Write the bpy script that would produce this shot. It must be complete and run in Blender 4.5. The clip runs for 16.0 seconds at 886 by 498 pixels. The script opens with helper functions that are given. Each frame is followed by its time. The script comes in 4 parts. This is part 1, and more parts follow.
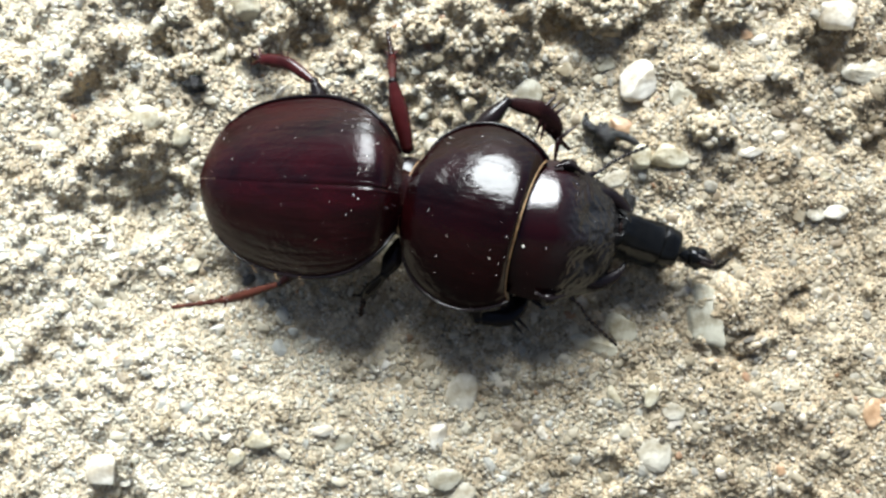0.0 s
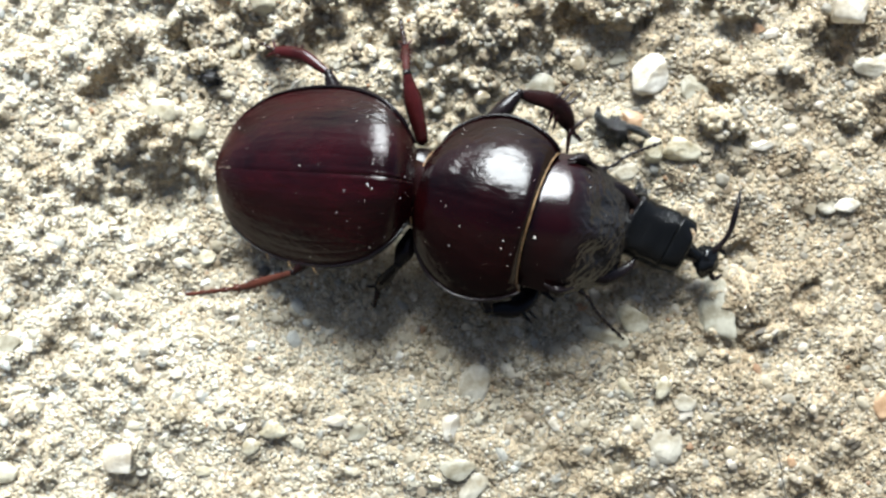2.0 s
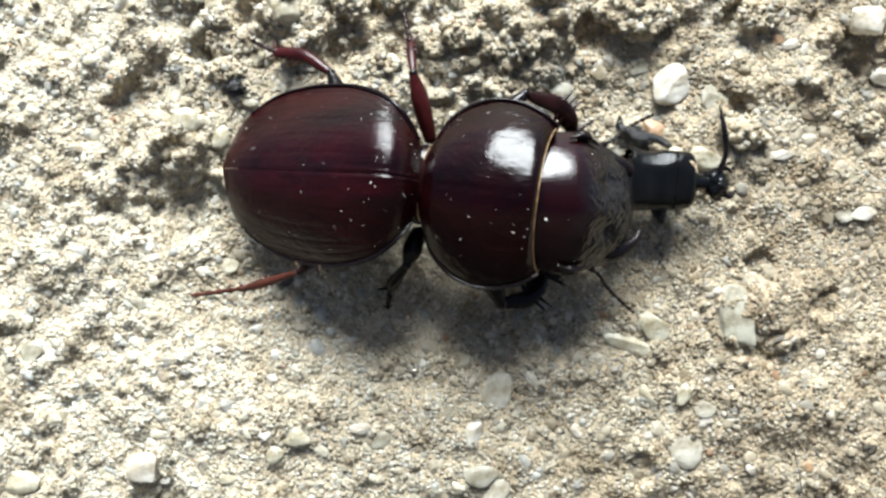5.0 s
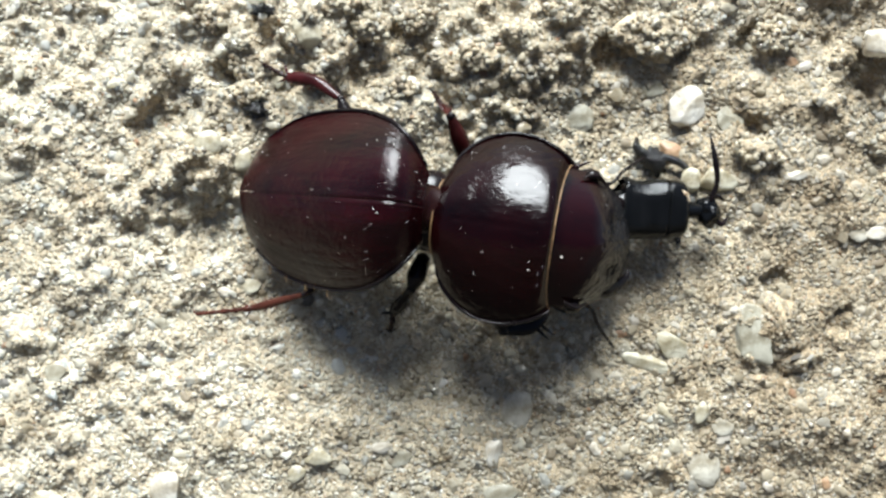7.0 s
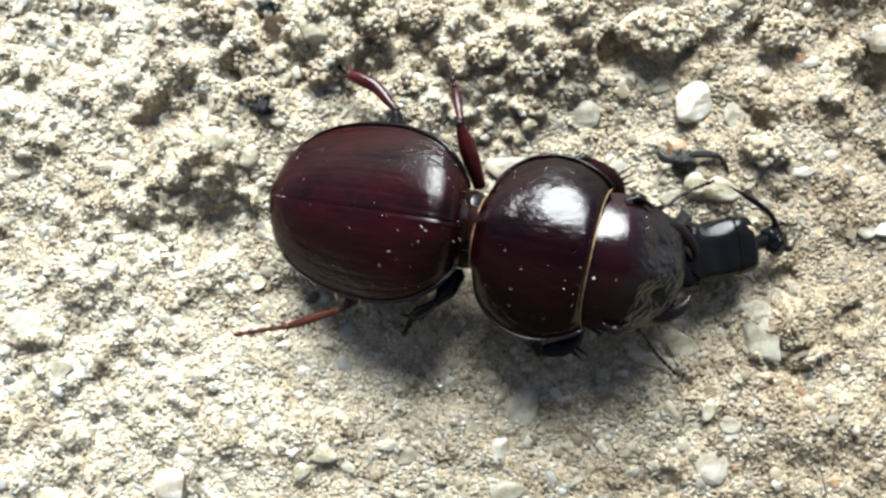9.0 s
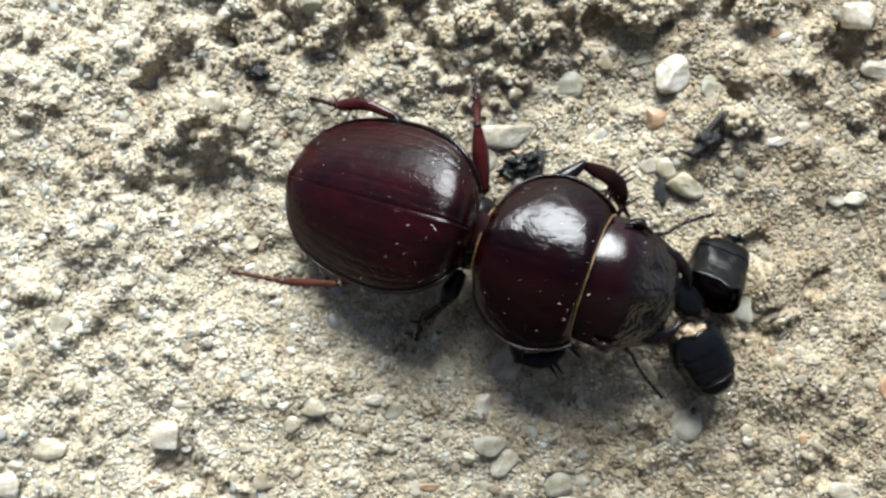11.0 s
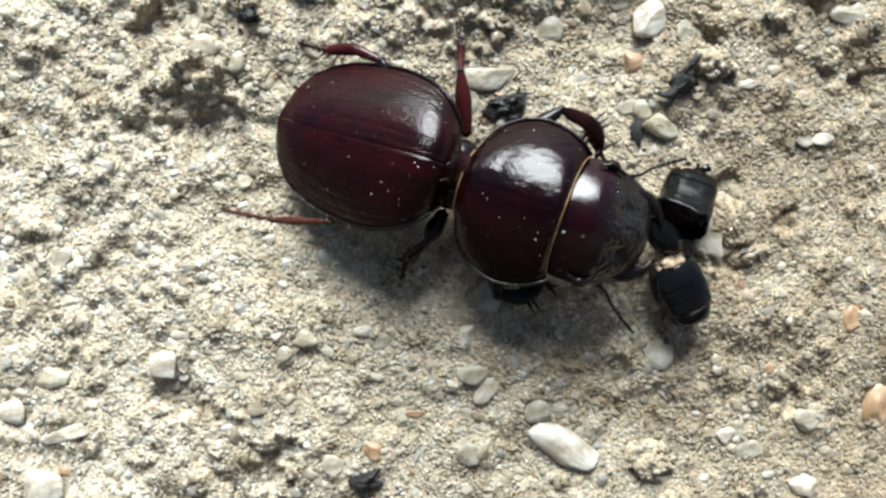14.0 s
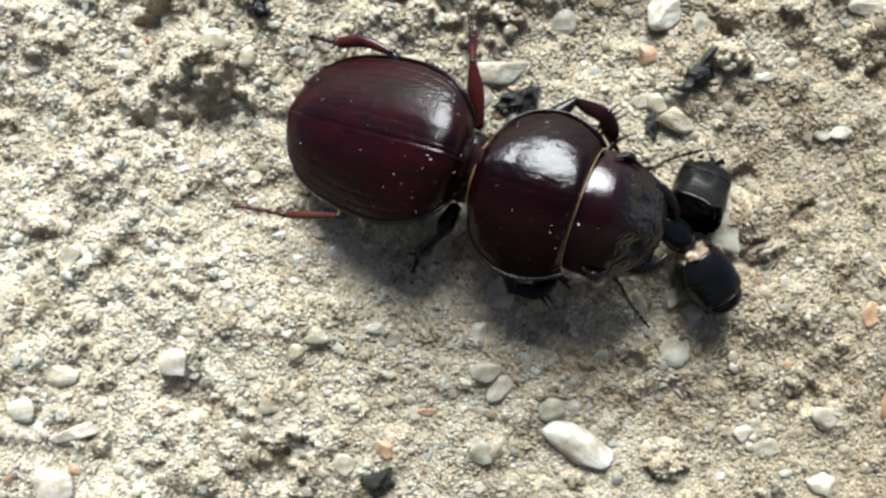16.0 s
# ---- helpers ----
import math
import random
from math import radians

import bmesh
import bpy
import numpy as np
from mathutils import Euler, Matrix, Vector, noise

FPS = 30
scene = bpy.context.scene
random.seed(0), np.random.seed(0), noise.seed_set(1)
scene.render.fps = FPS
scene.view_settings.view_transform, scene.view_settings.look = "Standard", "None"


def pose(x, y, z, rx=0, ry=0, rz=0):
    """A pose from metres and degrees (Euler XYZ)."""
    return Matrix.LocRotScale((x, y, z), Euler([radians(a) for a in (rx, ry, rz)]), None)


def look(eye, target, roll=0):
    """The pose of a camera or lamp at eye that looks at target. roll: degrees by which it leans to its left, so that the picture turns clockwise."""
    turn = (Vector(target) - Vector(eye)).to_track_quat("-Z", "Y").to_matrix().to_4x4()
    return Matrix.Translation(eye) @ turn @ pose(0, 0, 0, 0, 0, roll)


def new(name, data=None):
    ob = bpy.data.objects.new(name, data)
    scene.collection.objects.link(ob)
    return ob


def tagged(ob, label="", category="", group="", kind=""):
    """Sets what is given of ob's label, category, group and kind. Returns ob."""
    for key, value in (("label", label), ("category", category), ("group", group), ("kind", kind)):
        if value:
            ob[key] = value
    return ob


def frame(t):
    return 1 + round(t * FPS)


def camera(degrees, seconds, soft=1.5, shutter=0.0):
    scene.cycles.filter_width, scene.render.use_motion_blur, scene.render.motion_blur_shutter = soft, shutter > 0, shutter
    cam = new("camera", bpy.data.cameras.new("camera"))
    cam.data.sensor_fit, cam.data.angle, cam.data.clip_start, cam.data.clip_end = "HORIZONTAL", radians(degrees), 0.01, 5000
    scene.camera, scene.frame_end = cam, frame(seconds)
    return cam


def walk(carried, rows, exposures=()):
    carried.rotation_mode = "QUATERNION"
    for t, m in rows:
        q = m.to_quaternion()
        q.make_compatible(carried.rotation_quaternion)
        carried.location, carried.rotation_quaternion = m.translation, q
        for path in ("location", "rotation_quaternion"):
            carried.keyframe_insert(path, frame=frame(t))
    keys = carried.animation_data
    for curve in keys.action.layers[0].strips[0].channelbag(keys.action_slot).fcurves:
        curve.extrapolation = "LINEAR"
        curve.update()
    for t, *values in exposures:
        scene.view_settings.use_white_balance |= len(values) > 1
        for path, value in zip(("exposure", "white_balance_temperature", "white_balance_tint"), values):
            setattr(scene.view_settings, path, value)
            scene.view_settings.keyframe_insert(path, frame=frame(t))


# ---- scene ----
# All plan numbers are in millimetres; MM turns them into metres.
MM = 0.001

# ---- camera: hand-held close-up, looking straight down ----
cam = camera(60.0, 16.0, soft=2.7)
CAMERA_ROWS = [
    (0.0, 0.000, 0.000, 39.490, -0.000, 0.000, -0.000),
    (0.5, 0.338, -0.166, 39.512, 0.212, 0.251, -0.035),
    (1.0, -0.563, -0.336, 39.328, 0.183, -0.046, 0.073),
    (1.5, -0.640, -0.413, 39.648, 0.067, -0.047, 0.042),
    (2.0, -0.385, -0.342, 39.845, -0.088, 0.418, 0.079),
    (2.5, -1.160, -1.112, 39.349, 0.359, -0.019, 0.225),
    (3.0, -1.090, -1.088, 39.416, 0.046, 0.040, 0.165),
    (5.3, -2.842, 0.612, 40.104, -0.500, -0.535, 0.009),
    (5.5, -3.530, 0.695, 39.889, -0.379, -0.412, -0.012),
    (6.0, -3.138, 0.715, 39.897, 0.354, -0.149, -0.153),
    (6.5, -3.259, 0.956, 40.220, 0.140, -0.139, -0.126),
    (7.0, -3.338, 0.978, 40.536, 0.191, -0.577, -0.119),
    (7.5, -3.166, 0.894, 40.489, 0.401, -0.184, -0.225),
    (8.0, -3.117, 1.047, 40.367, 0.268, -0.170, -0.188),
    (10.3, -3.758, -0.278, 41.044, 1.035, -0.573, 0.118),
    (10.5, -3.566, -0.291, 41.588, 0.718, -0.812, 0.216),
    (11.0, -3.256, -1.473, 42.021, 0.498, -0.959, 0.477),
    (11.5, -2.887, -2.373, 42.419, -0.533, -1.083, 0.390),
    (12.0, -2.795, -2.259, 42.364, -1.037, -1.140, 0.274),
    (12.5, -2.966, -2.770, 42.522, -1.139, -1.162, 0.292),
    (13.0, -2.594, -2.811, 42.966, -1.310, -1.150, 0.345),
    (13.5, -3.024, -3.366, 42.927, -1.182, -1.260, 0.392),
    (14.0, -2.688, -3.521, 43.955, -1.463, -1.320, 0.487),
    (14.5, -2.977, -3.703, 43.653, -1.078, -1.366, 0.619),
    (15.0, -2.854, -3.865, 43.426, -1.082, -1.032, 0.356),
    (15.5, -2.908, -3.922, 43.324, -1.261, -1.002, 0.343),
    (16.0, -3.080, -3.782, 43.433, -1.428, -0.924, 0.351),
]
walk(cam, [(t, pose(x * MM, y * MM, z * MM, rx, ry, rz)) for t, x, y, z, rx, ry, rz in CAMERA_ROWS],
     exposures=((0.0, 1.67), (3.2, 1.71), (5.3, 1.56), (6.0, 1.33), (6.5, 1.53), (7.0, 1.47), (8.2, 1.60), (10.3, 1.68), (10.5, 1.64), (11.0, 1.37), (16.0, 1.34)))

# ---- light: hazy sun from the far side, open sky ----
SUN_FROM = Vector((-0.05, 0.84, 0.53))
world = bpy.data.worlds.new("sky")
scene.world = world
world.use_nodes = True
sky = world.node_tree.nodes.new("ShaderNodeTexSky")
sky.sky_type, sky.sun_disc = "NISHITA", False
sky.sun_elevation = math.asin(SUN_FROM.normalized().z)
sky.sun_rotation = math.atan2(SUN_FROM.x, SUN_FROM.y)
sky.air_density, sky.dust_density, sky.ozone_density = 0.6, 0.9, 0.4
background = world.node_tree.nodes["Background"]
background.inputs["Strength"].default_value = 0.058
world.node_tree.links.new(sky.outputs["Color"], background.inputs["Color"])
sun = new("sun", bpy.data.lights.new("sun", "SUN"))
sun.data.energy, sun.data.angle, sun.data.color = 5.0, radians(32), (0.93, 1.0, 1.025)
sun.matrix_world = look(SUN_FROM * 3, (0, 0, 0))


# ---- materials ----
class Nodes:
    """A node material that is wired by short calls."""

    def __init__(self, name):
        self.m = bpy.data.materials.new(name)
        self.m.use_nodes = True
        self.t = self.m.node_tree
        self.b = self.t.nodes["Principled BSDF"]
        self.place = self.t.nodes.new("ShaderNodeTexCoord").outputs["Object"]

    def put(self, node, **values):
        n = self.t.nodes.new(node)
        for key, value in values.items():
            slot = n.inputs[key.replace("_", " ").title()]
            if isinstance(value, bpy.types.NodeSocket):
                self.t.links.new(value, slot)
            else:
                slot.default_value = value
        return n

    def stretch(self, x, y, z):
        n = self.t.nodes.new("ShaderNodeMapping")
        n.inputs["Scale"].default_value = (x, y, z)
        self.t.links.new(self.place, n.inputs["Vector"])
        return n.outputs["Vector"]

    def noise(self, scale, detail=4.0, rough=0.55, at=None):
        return self.put("ShaderNodeTexNoise", vector=at or self.place, scale=scale, detail=detail, roughness=rough).outputs["Fac"]

    def ramp(self, fac, stops, sharp=False):
        n = self.t.nodes.new("ShaderNodeValToRGB")
        n.color_ramp.interpolation = "CONSTANT" if sharp else "LINEAR"
        while len(n.color_ramp.elements) < len(stops):
            n.color_ramp.elements.new(0.5)
        for e, (p, c) in zip(n.color_ramp.elements, stops):
            e.position, e.color = p, (*c, 1.0) if len(c) == 3 else c
        self.t.links.new(fac, n.inputs["Fac"])
        return n.outputs["Color"]

    def mix(self, kind, fac, a, b):
        n = self.t.nodes.new("ShaderNodeMix")
        n.data_type, n.blend_type = "RGBA", kind
        for slot, value in (("Factor", fac),):
            if isinstance(value, bpy.types.NodeSocket):
                self.t.links.new(value, n.inputs[0])
            else:
                n.inputs[0].default_value = value
        for slot, value in ((n.inputs[6], a), (n.inputs[7], b)):
            if isinstance(value, bpy.types.NodeSocket):
                self.t.links.new(value, slot)
            else:
                slot.default_value = (*value, 1.0)
        return n.outputs[2]

    def bump(self, height, distance, strength=1.0):
        n = self.put("ShaderNodeBump", height=height, distance=distance, strength=strength)
        if self.b.inputs["Normal"].is_linked:
            self.t.links.new(self.b.inputs["Normal"].links[0].from_socket, n.inputs["Normal"])
        self.t.links.new(n.outputs["Normal"], self.b.inputs["Normal"])

    def set(self, **values):
        for key, value in values.items():
            slot = self.b.inputs[key.replace("_", " ").title().replace("Ior", "IOR")]
            if isinstance(value, bpy.types.NodeSocket):
                self.t.links.new(value, slot)
            else:
                slot.default_value = (*value, 1.0) if isinstance(value, tuple) else value
        return self

    def see_through(self, share):
        """Let a share of the light pass through, as in quartz."""
        glow = self.put("ShaderNodeBsdfTranslucent", color=self.b.inputs["Base Color"].links[0].from_socket)
        both = self.put("ShaderNodeMixShader")
        both.inputs["Fac"].default_value = share
        self.t.links.new(self.b.outputs["BSDF"], both.inputs[1])
        self.t.links.new(glow.outputs["BSDF"], both.inputs[2])
        self.t.links.new(both.outputs["Shader"], self.t.nodes["Material Output"].inputs["Surface"])

    def island(self):
        return self.t.nodes.new("ShaderNodeNewGeometry").outputs["Random Per Island"]


def chitin(name, dark, red, rough=0.2, streak=(110, 900, 900), bump_mm=0.02, wobble=0.0, wave=(300, 500, 500)):
    n = Nodes(name)
    streaks = n.noise(1.0, 5, 0.6, n.stretch(*streak))
    blotch = n.noise(260, 3)
    both = n.mix("MULTIPLY", 0.6, streaks, blotch)
    n.set(base_color=n.ramp(both, [(0.16, dark), (0.62, red)]), ior=1.45, specular_ior_level=0.21)
    n.set(roughness=n.ramp(n.noise(700, 5), [(0.3, (rough * 0.7,) * 3), (0.75, (rough * 1.5,) * 3)]))
    if wobble:
        n.bump(n.noise(1.0, 3, 0.55, n.stretch(*(1.6 * c for c in wave))), wobble * MM, 1.0)
    n.bump(n.noise(1.0, 4, 0.6, n.stretch(*(5.0 * c for c in streak))), bump_mm * 0.5 * MM, 0.8)
    n.bump(n.noise(6500, 4, 0.6), bump_mm * 0.35 * MM, 0.8)
    return n.m


ELYTRA = chitin("dark_maroon_chitin", (0.0014, 0.0005, 0.0007), (0.020, 0.0017, 0.0027), 0.17, bump_mm=0.06, wobble=0.05, wave=(260, 620, 620))
SHIELD = chitin("polished_maroon_chitin", (0.0008, 0.0004, 0.0005), (0.0095, 0.0010, 0.0013), 0.12, (260, 420, 420), 0.03, 0.07, (420, 700, 700))
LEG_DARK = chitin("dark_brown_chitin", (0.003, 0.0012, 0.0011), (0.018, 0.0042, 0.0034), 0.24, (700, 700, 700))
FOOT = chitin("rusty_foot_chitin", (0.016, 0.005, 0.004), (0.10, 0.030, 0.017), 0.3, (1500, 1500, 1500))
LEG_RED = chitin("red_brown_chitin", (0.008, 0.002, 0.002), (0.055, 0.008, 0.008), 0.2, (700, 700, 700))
BLACK = chitin("black_chitin", (0.002, 0.0016, 0.002), (0.010, 0.006, 0.006), 0.22, (600, 600, 600), 0.01)
FRONS = chitin("wrinkled_black_chitin", (0.002, 0.0017, 0.0017), (0.010, 0.0085, 0.0085), 0.14, (700, 700, 700), 0.035)
PREY = chitin("blue_black_chitin", (0.002, 0.0025, 0.003), (0.004, 0.004, 0.0042), 0.11, (900, 900, 900), 0.015, 0.08, (500, 500, 500))
PREY_RINGED = chitin("finely_ringed_black_chitin", (0.0015, 0.0016, 0.0016), (0.005, 0.005, 0.005), 0.13, (1500, 160, 160), 0.05, 0.04, (400, 400, 400))
FLESH = chitin("dark_red_tissue", (0.008, 0.004, 0.004), (0.045, 0.022, 0.016), 0.32, (1500, 1500, 1500), 0.05)


def head_skin():
    n = Nodes("maroon_to_black_head_chitin")
    along = n.put("ShaderNodeSeparateXYZ", vector=n.place).outputs["X"]
    place = n.t.nodes.new("ShaderNodeMath")
    place.operation = "MULTIPLY_ADD"
    n.t.links.new(along, place.inputs[0])
    place.inputs[1].default_value = 320.0
    n.t.links.new(n.noise(700, 4, 0.6), place.inputs[2])
    shift = n.t.nodes.new("ShaderNodeMath")
    shift.operation = "SUBTRACT"
    n.t.links.new(place.outputs[0], shift.inputs[0])
    shift.inputs[1].default_value = 1.0
    black = n.ramp(shift.outputs[0], [(0.15, (0, 0, 0)), (0.75, (1, 1, 1))])
    red = n.ramp(n.noise(1.0, 5, 0.6, n.stretch(260, 420, 420)), [(0.2, (0.0008, 0.0004, 0.0005)), (0.65, (0.0085, 0.0010, 0.0014))])
    n.set(base_color=n.mix("MIX", black, red, (0.0075, 0.0070, 0.0072)), ior=1.45, specular_ior_level=0.32)
    n.set(roughness=n.mix("MIX", black, (0.12,) * 3, n.ramp(n.noise(900, 4), [(0.3, (0.16,) * 3), (0.75, (0.3,) * 3)])))
    n.bump(n.noise(1.0, 3, 0.55, n.stretch(520, 830, 830)), 0.03 * MM, 1.0)
    n.bump(n.noise(6500, 4, 0.6), 0.01 * MM, 0.8)
    return n.m


HEAD_SKIN = head_skin()


def plain(name, a, b, rough, scale, bump_mm=0.02, sub=0.0):
    n = Nodes(name)
    dirt = n.ramp(n.noise(scale * 0.5, 4, 0.7), [(0.38, (0.58, 0.51, 0.41)), (0.56, (1, 1, 1))])
    n.set(base_color=n.mix("MULTIPLY", 0.7, n.ramp(n.noise(scale, 5, 0.6), [(0.3, a), (0.7, b)]), dirt), roughness=rough)
    n.bump(n.noise(scale * 3, 5, 0.65), bump_mm * MM, 0.8)
    if sub:
        n.see_through(sub)
    return n.m


FRINGE = plain("tan_fringe", (0.10, 0.05, 0.02), (0.30, 0.18, 0.08), 0.5, 4000)
HAIR = plain("golden_bristle", (0.25, 0.14, 0.06), (0.5, 0.32, 0.15), 0.4, 2000)
DUST = plain("pale_dust", (0.72, 0.70, 0.66), (0.88, 0.87, 0.85), 0.7, 3000)
QUARTZ = plain("white_quartz", (0.60, 0.55, 0.45), (0.82, 0.79, 0.71), 0.3, 900, 0.05, 0.4)
CREAM = plain("cream_stone", (0.47, 0.42, 0.29), (0.70, 0.665, 0.53), 0.35, 1300, 0.07, 0.4)
GREY = plain("grey_green_stone", (0.30, 0.28, 0.21), (0.47, 0.445, 0.36), 0.35, 1300, 0.06, 0.3)
AMBER = plain("amber_stone", (0.26, 0.155, 0.085), (0.42, 0.29, 0.18), 0.45, 900, 0.04)
FLAKE = plain("pale_translucent_flake", (0.43, 0.39, 0.30), (0.62, 0.585, 0.49), 0.35, 900, 0.12, 0.35)
# near-black coat for the added slab that darkens the beetle's lower side
SKY_BLOCK = plain("dark_sky_block", (0.015, 0.0135, 0.012), (0.033, 0.029, 0.025), 0.9, 40, 1.0)
TISSUE = plain("pale_torn_tissue", (0.15, 0.09, 0.045), (0.42, 0.34, 0.24), 0.25, 2500, 0.08)
CHAR = plain("black_crumb", (0.003, 0.003, 0.003), (0.013, 0.012, 0.010), 0.14, 2200, 0.2)


def glare_and_damp_tint(n):
    """A broad tint: glare painted in as a pale side of the patch, the other side browner for damp and shade, in uneven
    drifts that die out farther off.
    """
    along = n.put("ShaderNodeSeparateXYZ", vector=n.place).outputs["X"]
    sum_up = n.t.nodes.new("ShaderNodeMath")
    sum_up.operation = "MULTIPLY_ADD"
    reach = n.t.nodes.new("ShaderNodeVectorMath")
    reach.operation = "DOT_PRODUCT"
    n.t.links.new(n.place, reach.inputs[0])
    n.t.links.new(n.place, reach.inputs[1])
    spread = n.t.nodes.new("ShaderNodeMath")
    spread.operation = "MULTIPLY_ADD"
    n.t.links.new(reach.outputs["Value"], spread.inputs[0])
    spread.inputs[1].default_value = 100.0
    spread.inputs[2].default_value = 1.0
    drift = n.t.nodes.new("ShaderNodeMath")
    drift.operation = "DIVIDE"
    n.t.links.new(along, drift.inputs[0])
    n.t.links.new(spread.outputs[0], drift.inputs[1])
    n.t.links.new(drift.outputs[0], sum_up.inputs[0])
    sum_up.inputs[1].default_value = 13.5
    n.t.links.new(n.noise(95, 4, 0.6), sum_up.inputs[2])
    # pale stop brightens the glaring side, brown stop darkens the damp, shaded one
    return n.ramp(sum_up.outputs[0], [(0.22, (1.22, 1.24, 1.27)), (0.5, (1.06, 1.05, 1.03)), (0.78, (0.88, 0.83, 0.77))])


def grain_colours(name, rough, stops):
    n = Nodes(name)
    tone = n.ramp(n.island(), stops, True)
    spot = n.ramp(n.noise(2600, 4, 0.6), [(0.25, (0.76, 0.72, 0.66)), (0.6, (1, 1, 1))])
    patch = n.ramp(n.noise(420, 5, 0.65), [(0.33, (0.62, 0.54, 0.43)), (0.48, (0.95, 0.92, 0.87)), (0.64, (1.07, 1.07, 1.06))])
    shine = n.ramp(n.island(), [(0.0, (rough,) * 3), (0.22, (0.14,) * 3), (0.37, (rough,) * 3), (0.55, (0.17,) * 3), (0.72, (rough,) * 3)], True)
    tint = n.mix("MULTIPLY", 1.0, patch, glare_and_damp_tint(n))
    n.set(base_color=n.mix("MULTIPLY", 1.0, n.mix("MULTIPLY", 0.6, tone, spot), tint), roughness=shine)
    n.see_through(0.55)
    return n.m


GRAIN = grain_colours("sand_grains", 0.5, [
    (0.0, (0.56, 0.52, 0.42)), (0.26, (0.63, 0.60, 0.50)), (0.46, (0.50, 0.45, 0.35)), (0.60, (0.70, 0.68, 0.60)),
    (0.71, (0.45, 0.385, 0.29)), (0.82, (0.74, 0.73, 0.68)), (0.89, (0.52, 0.52, 0.48)), (0.965, (0.22, 0.185, 0.14)), (0.993, (0.50, 0.33, 0.21))])
GRIT = grain_colours("coarse_grit", 0.45, [
    (0.0, (0.56, 0.525, 0.43)), (0.25, (0.64, 0.615, 0.52)), (0.45, (0.48, 0.445, 0.355)), (0.58, (0.74, 0.72, 0.65)),
    (0.70, (0.46, 0.465, 0.44)), (0.80, (0.36, 0.31, 0.235)), (0.87, (0.74, 0.735, 0.70)), (0.93, (0.54, 0.55, 0.52)), (0.97, (0.18, 0.17, 0.15)), (0.992, (0.46, 0.31, 0.21))])


def soil():
    n = Nodes("damp_sandy_soil")
    big = n.ramp(n.noise(130, 5, 0.6), [(0.3, (0.36, 0.285, 0.19)), (0.7, (0.50, 0.435, 0.325))])
    fine = n.ramp(n.noise(4200, 4, 0.7), [(0.3, (0.5, 0.47, 0.43)), (0.65, (1.15, 1.14, 1.1))])
    n.set(base_color=n.mix("MULTIPLY", 1.0, n.mix("MULTIPLY", 1.0, big, glare_and_damp_tint(n)), fine), roughness=0.85)
    n.bump(n.noise(3800, 5, 0.7), 0.12 * MM, 1.0)
    return n.m


SOIL = soil()


# ---- mesh tools ----
def link_mesh(name, shapes, material, parent=None, label="", at=None):
    """One mesh object out of (vertices, faces) pairs in millimetres."""
    verts, faces = [], []
    for vs, fs in shapes:
        faces += [tuple(i + len(verts) for i in f) for f in fs]
        verts += [tuple(c * MM for c in v) for v in vs]
    me = bpy.data.meshes.new(name)
    me.from_pydata(verts, [], faces)
    me.polygons.foreach_set("use_smooth", [True] * len(faces))
    me.materials.append(material)
    bm = bmesh.new()
    bm.from_mesh(me)
    bmesh.ops.recalc_face_normals(bm, faces=bm.faces)
    bm.to_mesh(me)
    bm.free()
    ob = new(name, me)
    if parent:
        ob.parent = parent
    if at:
        ob.location = [c * MM for c in at]
    return tagged(ob, label)


def sheet(fn, nu, nv, ring=False):
    """A grid of fn(u, v), u and v from 0 to 1; ring closes it along v."""
    verts = [fn(i / nu, j / nv) for i in range(nu + 1) for j in range(nv if ring else nv + 1)]
    w = nv if ring else nv + 1
    faces = [(i * w + j, i * w + (j + 1) % w, (i + 1) * w + (j + 1) % w, (i + 1) * w + j) for i in range(nu) for j in range(nv)]
    return verts, faces


def boxy(v, n):
    """A sine or cosine drawn out, so that a round section turns flatter on top and steeper at the sides."""
    return math.copysign(abs(v) ** (2 / n), v)


def dome(a, n, skirt):
    """Height over the edge of a low dome: 1 at the crest, 0 at the edge, then a skirt that drops below it."""
    return 1 - abs(math.sin(a)) ** n if math.cos(a) > 0 else skirt * math.cos(a)


def smooth_curve(points):
    """A Catmull-Rom function through (s, value) pairs."""
    s = [p[0] for p in points]
    v = [p[1] for p in points]
    m = [(v[min(i + 1, len(v) - 1)] - v[max(i - 1, 0)]) / max(s[min(i + 1, len(s) - 1)] - s[max(i - 1, 0)], 1e-9) for i in range(len(s))]

    def value(x):
        x = min(max(x, s[0]), s[-1])
        i = next(k for k in range(len(s) - 1) if x <= s[k + 1])
        h = s[i + 1] - s[i]
        q = (x - s[i]) / h
        return ((1 + 2 * q) * (1 - q) ** 2 * v[i] + q * (1 - q) ** 2 * h * m[i] + q * q * (3 - 2 * q) * v[i + 1] + q * q * (q - 1) * h * m[i + 1])
    return value


